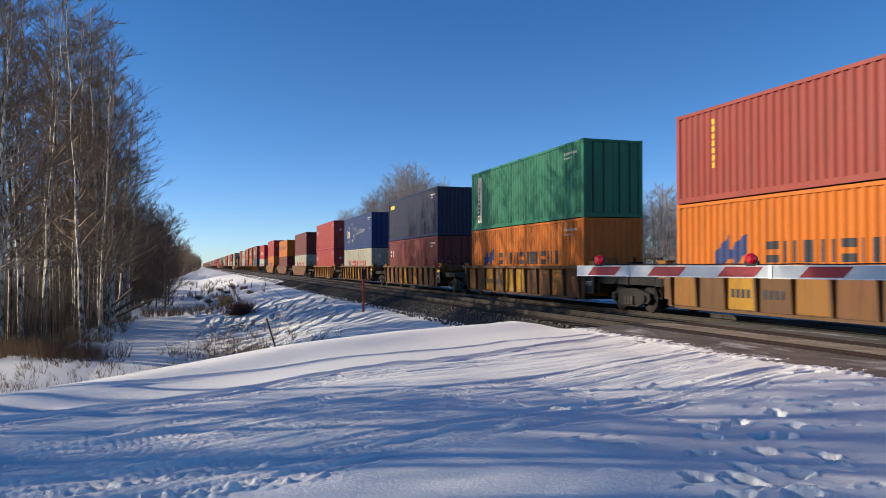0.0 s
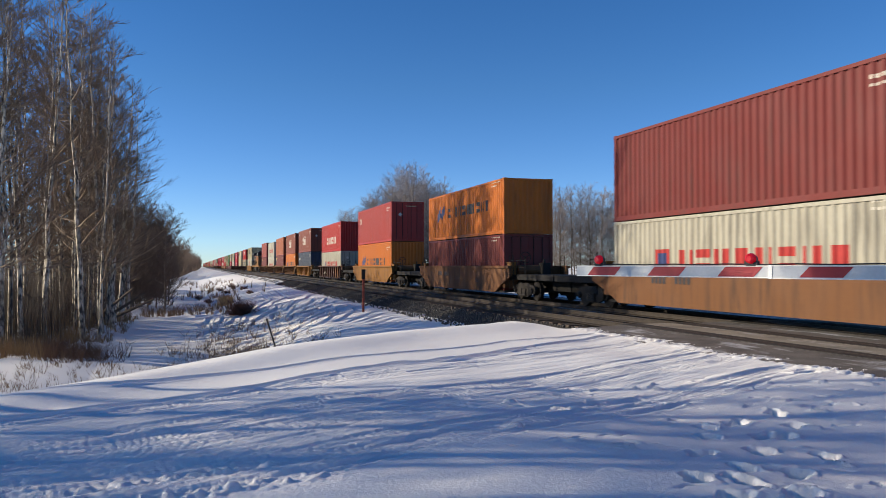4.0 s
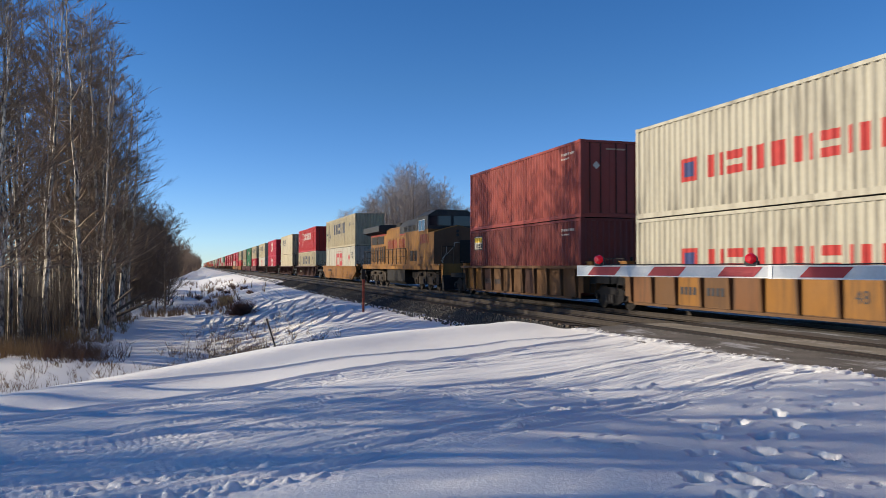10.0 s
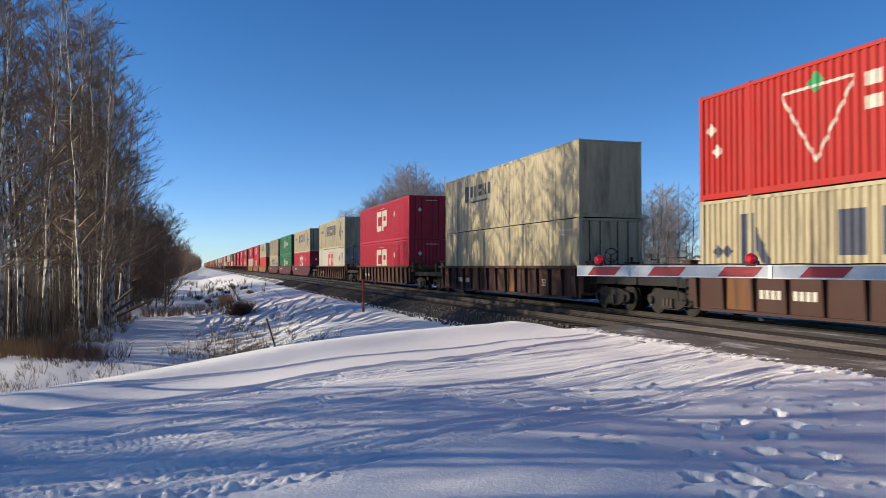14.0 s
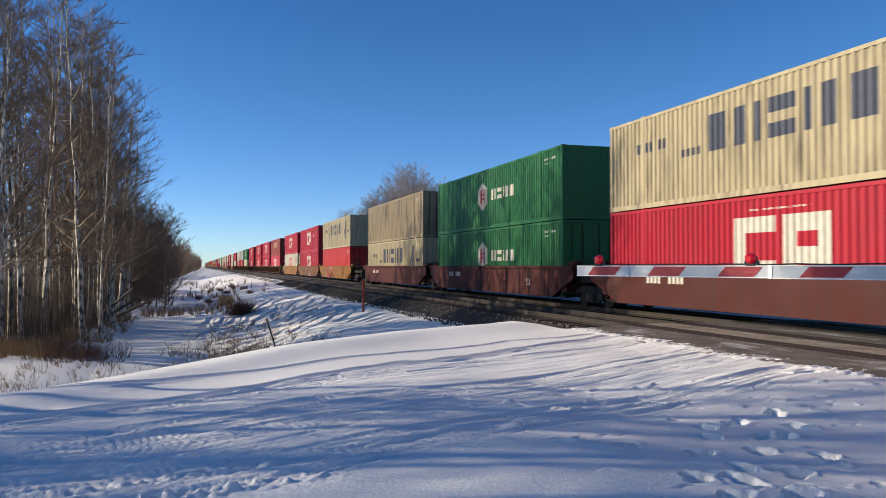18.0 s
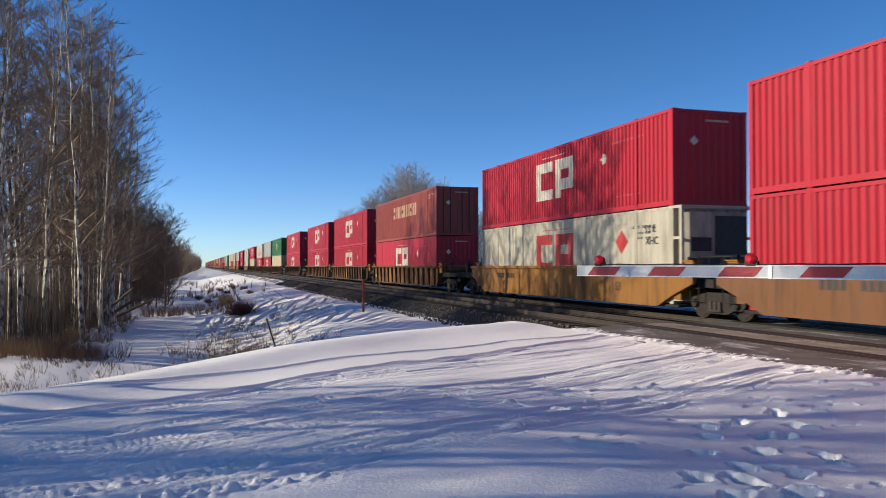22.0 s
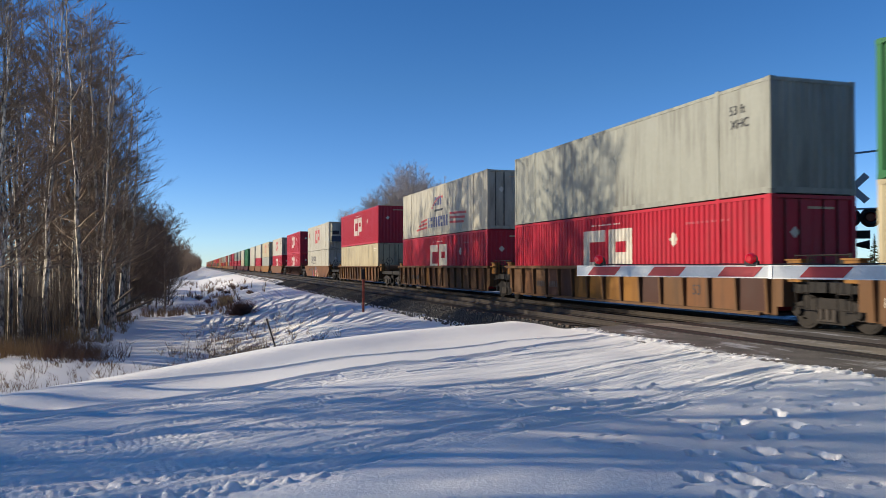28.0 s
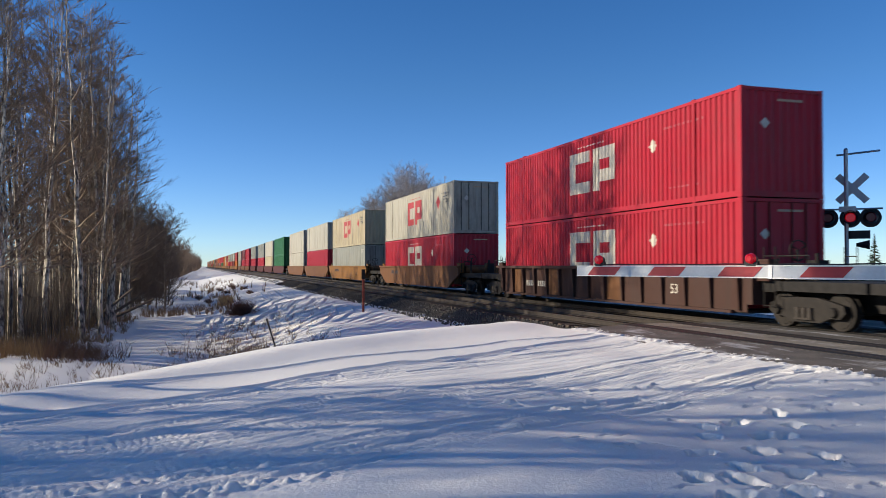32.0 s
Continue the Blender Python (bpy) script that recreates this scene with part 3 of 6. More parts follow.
def build_container(length, high, colour, style, marks, label, doors, wide, reefer=False, near=True):
    mat = PAINT[colour]
    c = thing("shipping_container", Matrix(), label, "shipping container", "containers on the train")
    key = (length, high, wide)
    w, l = wide / 2, length / 2
    part("frame", shared(("fr", key, near), "frame", lambda: frame_shape(length, wide, high, not near), mat), mat, c)
    for x in (-w, w):
        part("side_panel", shared(("side", key, style, x), "side_panel", lambda: side_sheet(length, high, style, x), mat), mat, c)
    part("roof", shared(("roof", key), "roof", lambda: Shape().box(-w + 0.03, w - 0.03, -l + 0.06, l - 0.06, high - 0.05, high - 0.018), mat), mat, c)
    part("floor", shared(("floor", key), "floor", lambda: Shape().box(-w + 0.05, w - 0.05, -l + 0.08, l - 0.08, 0.06, 0.13), DARK), DARK, c)
    for sx in (-1, 1) if near else ():
        for sy in (-1, 1):
            part("corner_post", shared(("post", high, sx, sy), "corner_post", lambda: Shape().box(*sorted((0, -sx * 0.14)), *sorted((0, -sy * 0.15)), 0.118, high - 0.118), mat), mat, c, at=(sx * w, sy * l, 0))
            for z in (0.0, high - 0.118):
                part("corner_casting", shared(("cast", sx, sy), "corner_casting", lambda: Shape().box(*sorted((sx * 0.006, -sx * 0.162)), *sorted((sy * 0.006, -sy * 0.178)), 0, 0.118), mat), mat, c, at=(sx * w, sy * l, z))
    if length > 13:
        for sy in (-1, 1):
            part("lifting_post", shared(("lift", high), "lifting_post", lambda: Shape().box(-0.005, 0.10, -0.07, 0.07, 0.02, high + 0.02), mat), mat, c, at=(-w, sy * 6.02, 0))
    if doors:
        for sx in (-1, 1):
            d = part("door", shared(("door", wide, high), "door", lambda: Shape().box(-wide / 4 + 0.075, wide / 4 - 0.075, 0, 0.06, SIDE_Z0 + 0.01, high - TOP_RAIL - 0.01), mat), mat, c, at=(sx * (wide / 4 - 0.068), -l + 0.05, 0))
            for k in (-0.28, 0.16):
                part("lock_rod", shared(("rod", high), "lock_rod", lambda: Shape().tube((0, -0.02, 0.12), (0, -0.02, high - 0.1), 0.018, k=6), STEEL), STEEL, d, "steel lock rod", at=(k, 0, 0))
    else:
        part("end_panel", shared(("end", key, -1), "end_panel", lambda: end_sheet(wide, high, -l, 9), mat), mat, c)
    if reefer:
        part("cooling_unit", shared(("reef", key), "cooling_unit", lambda: Shape().box(-w + 0.2, w - 0.2, -l - 0.35, -l + 0.03, 0.75, high - 0.2, 0.12), PAINT["white"]), PAINT["white"], c, "white cooling unit in the end frame")
        part("grille", Shape().box(-0.1, w - 0.3, -l - 0.372, -l - 0.345, 1.45, high - 0.3), BLACK, c, "dark cooling grille")
        part("engine_panel", Shape().box(-w + 0.25, w - 0.25, -l - 0.37, -l - 0.345, 0.8, 1.38), PAINT["slate"], c, "dark engine panel")
        part("controller_box", Shape().box(-w + 0.35, -0.25, -l - 0.40, -l - 0.345, 1.55, 1.95, 0.01), BLACK, c, "small dark control box")
        cage = Shape()
        for sx in (-1, 1):
            cage.box(*sorted((sx * w, sx * (w - 0.09))), -l - 0.42, -l - 0.3, 0.1, high)
            for z in (0.1, 0.95, 1.9, high - 0.08):
                cage.box(*sorted((sx * w, sx * (w - 0.06))), -l - 0.32, -l + 0.02, z, z + 0.08)
        cage.box(-w, w, -l - 0.42, -l - 0.34, high - 0.08, high).box(-w, w, -l - 0.42, -l - 0.34, 0.1, 0.2)
        part("end_cage", cage, PAINT["white"], c)
    part("rear_panel", shared(("end", key, 1), "rear_panel", lambda: end_sheet(wide, high, l, 9), mat), mat, c)
    if near and colour in ("crimson", "white", "salmon", "brown", "coral"):
        face = -l + (0.046 if doors else 0.016)
        for px, pz, size, ink in ((-0.55, 1.95, 0.15, "white"),):
            part("placard", shared(("plac", size), "placard", lambda: Shape().extrude([(-size, 0), (0, -size), (size, 0), (0, size)], "y", -0.004, 0.0), INK[ink]), INK[ink], c, "diamond placard on the end", at=(px, face, pz))
        part("code_plate", shared("cplate", "code_plate", lambda: Shape().box(-0.4, 0.4, -0.004, 0, -0.03, 0.03), INK["faded"]), INK["faded"], c, at=(0.25, face, high - 0.32))
    for ink, rects, name, text in marks:
        if "code" in name or "small" in name or "script" in name:
            tagged(part(name, mark_shape(length, style, -w, rects, 0.004 if name == "plate_bars" else 0.008), INK[ink], c, text), kind="stuff")
            continue
        for run in runs_of(rects):
            part(name.replace("bars", "stroke"), mark_shape(length, style, -w, run, 0.004 if "centre" in name or name == "plate_bars" else 0.008), INK[ink], c, text)
    return c


def lettering(text, size, mat, parent, at, name="lettering"):
    """Raised flat letters that face the near side of the line."""
    cu = bpy.data.curves.new("letters", "FONT")
    cu.body, cu.size, cu.extrude = text, size, 0.002
    tmp = bpy.data.objects.new("letters", cu)
    me = bpy.data.meshes.new_from_object(tmp)
    bpy.data.objects.remove(tmp)
    me.name = name
    me.materials.clear()
    me.materials.append(mat)
    turn = Matrix(((0, 0, -1, at[0]), (-1, 0, 0, at[1]), (0, 1, 0, at[2]), (0, 0, 0, 1)))
    return part(name, me, mat, parent, at=turn)


# ---------------------------------------------------------------- markings, as plain strokes and blocks


def word(q0, q1, z0, z1, count, weight=0.3):
    """A run of plain upright slabs of a letter's size, thick and thin by turns."""
    out, step, h = [], (q1 - q0) / count, z1 - z0
    for i in range(count):
        a, b = q0 + i * step, q0 + (i + 0.78) * step
        t = (b - a) * weight
        kind = (i * 3 + count) % 4
        if kind == 0:
            out += [(a, a + t * 1.5, z0, z1), (b - t * 0.8, b, z0, z1)]
        elif kind == 1:
            out.append((a + t * 0.4, b - t * 0.4, z0, z1))
        elif kind == 2:
            out += [(a, a + t * 0.8, z0, z1), (b - t * 1.5, b, z0, z1)]
        else:
            out += [(a, b, z0 + h * 0.62, z1), (a, b, z0, z0 + h * 0.36)]
    return out


def dashes(q0, q1, z, tall, step=0.11):
    """A line of tiny print as short dashes."""
    n = max(1, int((q1 - q0) / step))
    return [(q0 + i * step, q0 + i * step + step * 0.68, z, z + tall) for i in range(n) if i % 6 != 4]


def ring(q0, q1, z0, z1, t):
    return [(q0, q0 + t, z0, z1), (q1 - t, q1, z0, z1), (q0 + t, q1 - t, z0, z0 + t), (q0 + t, q1 - t, z1 - t, z1)]


def two_squares(q):
    a = [(q, q + 0.45, 0.85, 2.35), (q + 0.45, q + 1.5, 0.85, 1.25), (q + 0.45, q + 1.5, 1.95, 2.35)]
    b = [(q + 1.8, q + 2.25, 0.85, 2.35)] + ring(q + 1.8, q + 3.3, 1.15, 2.35, 0.42)
    return a + b


def diamond(q, z, r):
    return [(q - r, q, z, z, z - r, z + r), (q, q + r, z - r, z + r, z, z)]


def ribbon(points, thick):
    """A painted band through the points, which run along the side."""
    out = []
    for (qa, za), (qb, zb) in zip(points, points[1:]):
        t = thick * math.hypot(qb - qa, zb - za) / max(0.02, qb - qa) ** 0.85
        t = min(t, 0.22)
        out.append((qa, qb, za - t, za + t, zb - t, zb + t))
    return out


def strokes_script(q0, z):
    """A flowing line of loops, tall at its start."""
    pts = []
    for i in range(90):
        k = i / 89
        swing = 0.72 * math.exp(-(k / 0.12) ** 2) + 0.40 * math.exp(-((k - 0.27) / 0.06) ** 2) + 0.17
        pts.append((q0 + 5.6 * k, z + 0.1 * k + swing * math.sin(k * 62 + 1.2)))
    return ribbon(pts, 0.035)


def hoop(q, z, r, thick, n=14):
    pts = [(q - r * math.cos(math.pi * i / n), r * math.sin(math.pi * i / n)) for i in range(n + 1)]
    return ribbon([(a, z + b) for a, b in pts], thick) + ribbon([(a, z - b) for a, b in pts], thick)


def marks_for(kind, length):
    small = [("white", dashes(length - 1.6, length - 0.5, 2.44, 0.09) + dashes(length - 1.6, length - 0.9, 2.28, 0.06), "code_marking", "tiny white code")]
    cp_white = [("white", two_squares(6.4), "emblem", "large white block emblem"), ("white", diamond(12.0, 1.9, 0.22), "placard", "white diamond placard"),
                ("white", dashes(7.0, 9.2, 2.5, 0.045, 0.09), "code_marking", "tiny white print"), ("pink", dashes(12.6, 14.6, 2.3, 0.07) + dashes(12.8, 14.4, 0.5, 0.05), "code_marking", "tiny faded code")]
    table = {
        "hapag": [("navy", [(1.75, 2.35, 1.02, 1.5, 1.3, 1.95), (2.45, 3.0, 1.05, 1.65, 1.45, 1.95), (2.3, 2.5, 1.3, 1.55)], "emblem", "dark blue slanted emblem"), ("black", word(3.75, 10.2, 1.2, 1.72, 11, 0.24), "brand_bars", "dark brand strokes")] + small,
        "column": [("white", [(0.75, 1.35, 0.35, 2.6)], "sign_panel", "tall white lettered panel"), ("black", [(0.88, 1.2, 0.5 + 0.21 * i, 0.64 + 0.21 * i) for i in range(8)], "brand_bars", "black brand strokes")] + small,
        "yellow_tag": [("yellow", [(0.5, 1.6, 2.25, 2.5)], "brand_bars", "small yellow brand strokes")] + small,
        "cai": [("white", word(0.5, 1.6, 1.75, 2.2, 3, 0.3), "brand_bars", "small white brand strokes")] + small,
        "script": [("white", strokes_script(3.7, 1.45), "brand_script", "flowing white brand script"), ("white", hoop(2.15, 1.4, 0.7, 0.03), "emblem_hoop_script", "thin white ring"), ("white", [(1.65, 2.65, 1.1, 1.65)], "flag", "white flag emblem"), ("red", [(1.95, 2.2, 1.2, 1.55)], "flag_centre", "red flag centre"), ("yellow", [(length - 0.9, length - 0.7, 1.5, 1.7)], "tag", "yellow tag")] + small,
        "red_word": [("red", [(2.4, 3.2, 0.95, 1.62)] + word(3.7, 10.2, 0.97, 1.58, 8, 0.3), "brand_bars", "red brand strokes"), ("navy", [(2.6, 3.0, 1.08, 1.5)], "emblem_centre", "blue emblem centre")] + small,
        "seven": [("white", word(3.5, 9.4, 0.8, 1.5, 7, 0.34), "brand_bars", "white brand strokes")] + small,
        "roofed": [("white", word(4.3, 7.4, 0.95, 1.75, 3, 0.4) + [(4.2, 5.7, 1.86, 1.96, -0.1), (5.8, 7.3, 1.86, 1.96, 0.1)], "brand_bars", "white brand strokes under a white roofline"), ("white", dashes(0.4, 1.5, 2.35, 0.12, 0.2), "code_marking", "small white code")] + small,
        "slate_word": [("white", word(0.6, 2.2, 1.9, 2.15, 5, 0.35), "brand_bars", "small white brand strokes")] + small,
        "plate_tag": [("white", [(0.6, 1.8, 1.9, 2.6)], "plate", "white brand plate with a dark rim"), ("yellow", [(0.68, 1.72, 2.28, 2.52)], "plate_top_centre", "yellow wedge on the plate"), ("black", ring(0.6, 1.8, 1.9, 2.6, 0.05) + word(0.75, 1.65, 2.0, 2.2, 6, 0.4), "plate_bars", "black strokes on the plate")] + small,
        "vertical": [("yellow", [(1.6, 1.75, 0.9 + 0.2 * i, 1.05 + 0.2 * i) for i in range(7)], "code_marking", "yellow upright code")] + small,
        "cp": cp_white,
        "cp_red": [("red", two_squares(6.4), "emblem", "large red block emblem"), ("red", diamond(13.2, 1.9, 0.4), "placard", "red diamond emblem"), ("red", dashes(7.0, 9.4, 2.5, 0.045, 0.09), "code_marking", "tiny red print"), ("slate", dashes(13.9, 15.3, 2.3, 0.09) + dashes(14.1, 15.0, 2.12, 0.07) + dashes(14.1, 15.0, 1.96, 0.07), "code_marking", "small grey code")],
        "cp_red_low": [("red", two_squares(6.4), "emblem", "large red block emblem"), ("red", diamond(1.5, 1.9, 0.4), "placard", "red diamond emblem"), ("red", dashes(7.0, 9.4, 2.5, 0.045, 0.09), "code_marking", "tiny red print")],
        "five": [("slate", word(5.2, 11.4, 1.35, 2.35, 5, 0.3), "brand_bars", "large slate-blue brand strokes"), ("slate", [(13.0, 13.5, 0.9, 1.3, 1.5, 2.1), (13.6, 14.1, 0.75, 2.45)] + diamond(14.7, 1.5, 0.2) + diamond(15.15, 1.5, 0.2), "emblem", "slate-blue arrow emblem"), ("slate", dashes(1.7, 3.6, 1.75, 0.3, 0.24) + dashes(4.1, 5.1, 1.35, 0.22, 0.24), "small_marking", "small slate-blue print")],
        "five_turned": [("slate", word(4.8, 11.3, 1.35, 2.35, 5, 0.3), "brand_bars", "large slate-blue brand strokes"), ("slate", [(2.25, 2.75, 1.5, 2.1, 0.9, 1.3), (1.7, 2.2, 0.75, 2.45)] + diamond(0.75, 1.5, 0.2) + diamond(1.15, 1.5, 0.2), "emblem", "slate-blue arrow emblem"), ("slate", dashes(13.2, 15.4, 1.9, 0.3, 0.24), "small_marking", "small slate-blue print")],
        "tire": [("white", word(5.7, 11.8, 1.5, 2.3, 11, 0.34), "brand_bars", "white brand strokes"),
                 ("white", [(3.2, 5.4, 2.28, 2.35), (3.2, 4.3, 2.2, 2.33, 0.55, 0.68), (4.3, 5.4, 0.55, 0.68, 2.2, 2.33)], "emblem", "white triangle outline"),
                 ("green", diamond(4.3, 2.4, 0.26), "leaf_shape", "green diamond above the triangle"), ("white", diamond(0.5, 1.9, 0.2) + diamond(0.75, 1.3, 0.2), "placard", "white diamond placards")] + small,
        "faded": [("faded", word(5.7, 11.8, 1.5, 2.3, 11, 0.34), "brand_bars", "faded brand strokes")] + small,
        "bison": [("black", [(3.3, 3.9, 1.5, 2.3)] + word(4.1, 7.2, 1.7, 2.25, 5, 0.3) + [(4.2, 6.6, 1.4, 1.5)], "brand_bars", "black brand strokes")],
        "hex": [("white", [(6.66, 7.3, 1.26, 1.94, 0.9, 2.3), (7.3, 7.94, 0.9, 2.3, 1.26, 1.94)], "emblem", "white six-sided emblem"), ("white", word(8.5, 11.5, 1.35, 1.85, 4, 0.3), "brand_bars", "white brand strokes"), ("red", [(7.0, 7.16, 1.25, 1.95), (7.44, 7.6, 1.25, 1.95), (7.16, 7.44, 1.46, 1.53), (7.16, 7.44, 1.66, 1.73)], "emblem_centre", "red strokes on the emblem")] + small,
        "emp": [("yellow", [(7.5, 9.0, 1.05, 2.05)], "plate", "yellow brand plate"), ("navy", word(7.65, 8.9, 1.25, 1.85, 3, 0.32), "plate_bars", "dark strokes on the plate"), ("white", diamond(2.4, 1.9, 0.2), "placard", "white diamond placard"), ("white", dashes(7.0, 9.4, 2.45, 0.09, 0.12), "code_marking", "small white print")] + small,
        "stripes": [("navy", word(6.0, 10.0, 0.5, 1.1, 8, 0.36) + word(7.3, 8.8, 1.75, 2.25, 3, 0.36), "brand_bars", "dark blue brand strokes"), ("black", [(7.3, 8.9, 1.4, 1.52)], "small_marking", "small black print"),
                    ("red", [(3.4 + 0.5 * i, 5.8, 0.5 + 0.24 * i, 0.62 + 0.24 * i, -0.12) for i in range(3)] + [(10.2, 12.6 + 0.2 * i, 0.5 + 0.24 * i, 0.62 + 0.24 * i, 0.1) for i in range(3)] + [(6.7 + 0.25 * i, 6.95 + 0.25 * i, 1.6 + 0.16 * i - 0.012 * i * i, 1.72 + 0.16 * i - 0.012 * i * i) for i in range(9)], "stripes", "red speed stripes and arc")],
        "none": small,
        "bare": [],
    }
    got = [m for m in table[kind] if m[1]]
    return got


# ---------------------------------------------------------------- the train: stacks from front to rear
V = 22.456
LINE = 14.68
LOW = 0.36
# front of the stack at the start, length in feet, upper and lower box (colour, sheet, marking), well car (side, colour)
STACKS = [
    (7.8, 40, ("salmon", "iso", "vertical"), ("orange", "iso", "hapag"), ("rib", "golden")),
    (25.8, 40, ("green", "iso", "column"), ("orange", "iso", "hapag"), ("rib", "golden")),
    (44.0, 40, ("navy", "iso", "yellow_tag"), ("red_brown", "iso", "cai"), ("rib", "golden")),
    (62.15, 40, ("blue", "iso", "script"), ("white", "iso", "red_word"), ("rib", "golden")),
    (80.2, 40, ("coral", "iso", "cai"), ("coral", "iso", "cai"), ("rib", "yellow")),
    (101.25, 40, ("red_brown", "iso", "none"), ("white", "iso", "red_word"), ("smooth", "rust")),
    (123.4, 40, ("orange", "iso", "hapag"), ("red_brown", "iso", "none"), ("smooth", "rust")),
    (145.2, 40, ("coral", "iso", "cai"), ("orange", "iso", "hapag"), ("smooth", "yellow")),
    (166.0, 40, ("scarlet", "iso", "seven"), ("white", "iso", "red_word"), ("rib", "brown")),
    (186.9, 40, ("brown", "iso", "roofed"), ("slate", "iso", "slate_word"), ("rib", "yellow")),
    (202.8, 40, ("brown", "iso", "roofed"), ("orange", "iso", "hapag"), ("rib", "faded")),
    (218.8, 40, ("rust_orange", "iso", "vertical"), ("red_brown", "iso", "plate_tag"), ("rib", "faded")),
    (234.6, 40, ("white", "iso", "red_word"), ("white", "iso", "red_word"), ("rib", "faded")),
    (250.6, 40, ("salmon", "iso", "none"), ("red_brown", "iso", "plate_tag"), ("rib", "faded")),
    (293.1, 53, ("cream", "fine", "five_turned"), ("white", "plate", "cp_red"), ("smooth", "yellow")),
    (317.0, 53, ("scarlet", "fine", "tire"), ("cream", "fine", "five_turned"), ("rib", "brown")),
    (340.4, 53, ("cream", "plate", "bison"), ("cream", "plate", "none"), ("rib", "brown")),
    (364.5, 53, ("crimson", "fine", "cp"), ("crimson", "fine", "cp"), ("rib", "brown")),
    (388.1, 53, ("cream", "fine", "five"), ("white", "plate", "cp_red"), ("rib", "brown")),
    (411.8, 53, ("cream", "fine", "five"), ("crimson", "fine", "cp"), ("smooth", "maroon")),
    (431.6, 53, ("deep_green", "fine", "hex"), ("deep_green", "fine", "hex"), ("smooth", "maroon")),
    (451.0, 53, ("tan", "fine", "none"), ("cream", "fine", "five"), ("smooth", "maroon")),
    (475.1, 53, ("cream", "fine", "five"), ("fire_red", "plate", "none"), ("smooth", "yellow")),
    (494.6, 53, ("crimson", "fine", "cp"), ("crimson", "fine", "cp"), ("smooth", "rust")),
    (514.1, 53, ("crimson", "fine", "cp"), ("white", "plate", "cp_red"), ("smooth", "yellow")),
    (538.0, 53, ("salmon", "fine", "faded"), ("crimson", "plate", "cp"), ("rib", "faded")),
    (557.5, 53, ("crimson", "fine", "cp"), ("crimson", "fine", "cp"), ("rib", "faded")),
    (577.3, 53, ("crimson", "fine", "cp"), ("crimson", "fine", "cp"), ("rib", "faded")),
    (601.2, 53, ("crimson", "fine", "cp"), ("crimson", "fine", "cp"), ("rib", "brown")),
    (625.4, 53, ("deep_green", "fine", "emp"), ("cream", "plate", "none"), ("rib", "faded")),
    (644.7, 53, ("grey", "plate", "bare"), ("crimson", "fine", "cp"), ("rib", "faded")),
    (664.3, 53, ("white", "plate", "stripes"), ("crimson", "fine", "cp"), ("rib", "faded")),
    (688.1, 53, ("crimson", "fine", "cp"), ("cream", "plate", "none"), ("rib", "faded")),
    (711.9, 53, ("white", "plate", "cp_red_low"), ("white", "plate", "bison"), ("smooth", "rust")),
    (735.6, 53, ("crimson", "fine", "cp"), ("crimson", "fine", "cp"), ("rib", "brown")),
    (759.3, 53, ("white", "plate", "cp_red"), ("crimson", "fine", "cp"), ("smooth", "rust")),
    (782.9, 53, ("cream", "plate", "cp_red"), ("grey", "plate", "none"), ("smooth", "yellow")),
    (802.4, 53, ("white", "plate", "cp_red"), ("crimson", "fine", "cp"), ("smooth", "rust")),
    (822.0, 53, ("white", "plate", "cp_red"), ("white", "plate", "none"), ("smooth", "rust")),
    (846.0, 53, ("deep_green", "fine", "hex"), ("deep_green", "fine", "hex"), ("smooth", "maroon")),
    (865.5, 53, ("white", "plate", "none"), ("cream", "plate", "none"), ("smooth", "maroon")),
    (885.0, 53, ("grey", "fine", "none"), ("crimson", "fine", "none"), ("smooth", "maroon")),
    (908.6, 53, ("grey", "fine", "none"), ("crimson", "fine", "none"), ("smooth", "maroon")),
    (932.0, 53, ("crimson", "fine", "none"), ("crimson", "fine", "none"), ("smooth", "rust")),
    (951.6, 53, ("red_brown", "fine", "none"), ("crimson", "fine", "none"), ("smooth", "rust")),
    (971.2, 53, ("white", "fine", "none"), ("grey", "fine", "none"), ("smooth", "rust")),
]
rt = random.Random(21)
far_front = 995.0
while far_front < 1720:
    up, lo = (rt.choice(("crimson", "crimson", "coral", "cream", "white", "deep_green", "orange", "red_brown", "grey", "salmon")) for _ in range(2))
    STACKS.append((far_front, 53, (up, "fine", "none"), (lo, "fine", "none"), ("smooth", rt.choice(("rust", "brown", "yellow")))))
    far_front += rt.choice((19.6, 19.6, 23.7))

SHORT = {7.8: (2.892, 2.585), 62.15: (2.585, 2.892), 101.25: (2.585, 2.892), 123.4: (2.585, 2.585), 166.0: (2.585, 2.892), 234.6: (2.585, 2.892)}  # boxes lower than the high ones: lower, upper
MOVING = []
WORDS = {"salmon": "faded salmon-red", "red_brown": "red-brown", "dark_brown": "dark brown", "coral": "bright coral-red", "rust_orange": "faded rust-orange", "brown": "brown", "orange": "bright orange", "green": "sea-green",
         "deep_green": "green", "navy": "dark navy-blue", "blue": "deep blue", "slate": "slate-blue", "white": "dirty white", "cream": "grimy cream", "tan": "soot-streaked tan", "grey": "dull grey", "crimson": "crimson red", "scarlet": "scarlet", "fire_red": "bright red"}
FEET_M = {40: 12.19, 53: 16.15}


def truck_frame():
    return Shape().extrude([(-1.2, 0.42), (-1.05, 0.28), (-0.75, 0.28), (-0.45, 0.16), (0.45, 0.16), (0.75, 0.28), (1.05, 0.28), (1.2, 0.42), (1.15, 0.58), (0.8, 0.66), (0.4, 0.74), (-0.4, 0.74), (-0.8, 0.66), (-1.15, 0.58)], "x", -0.06, 0.06)


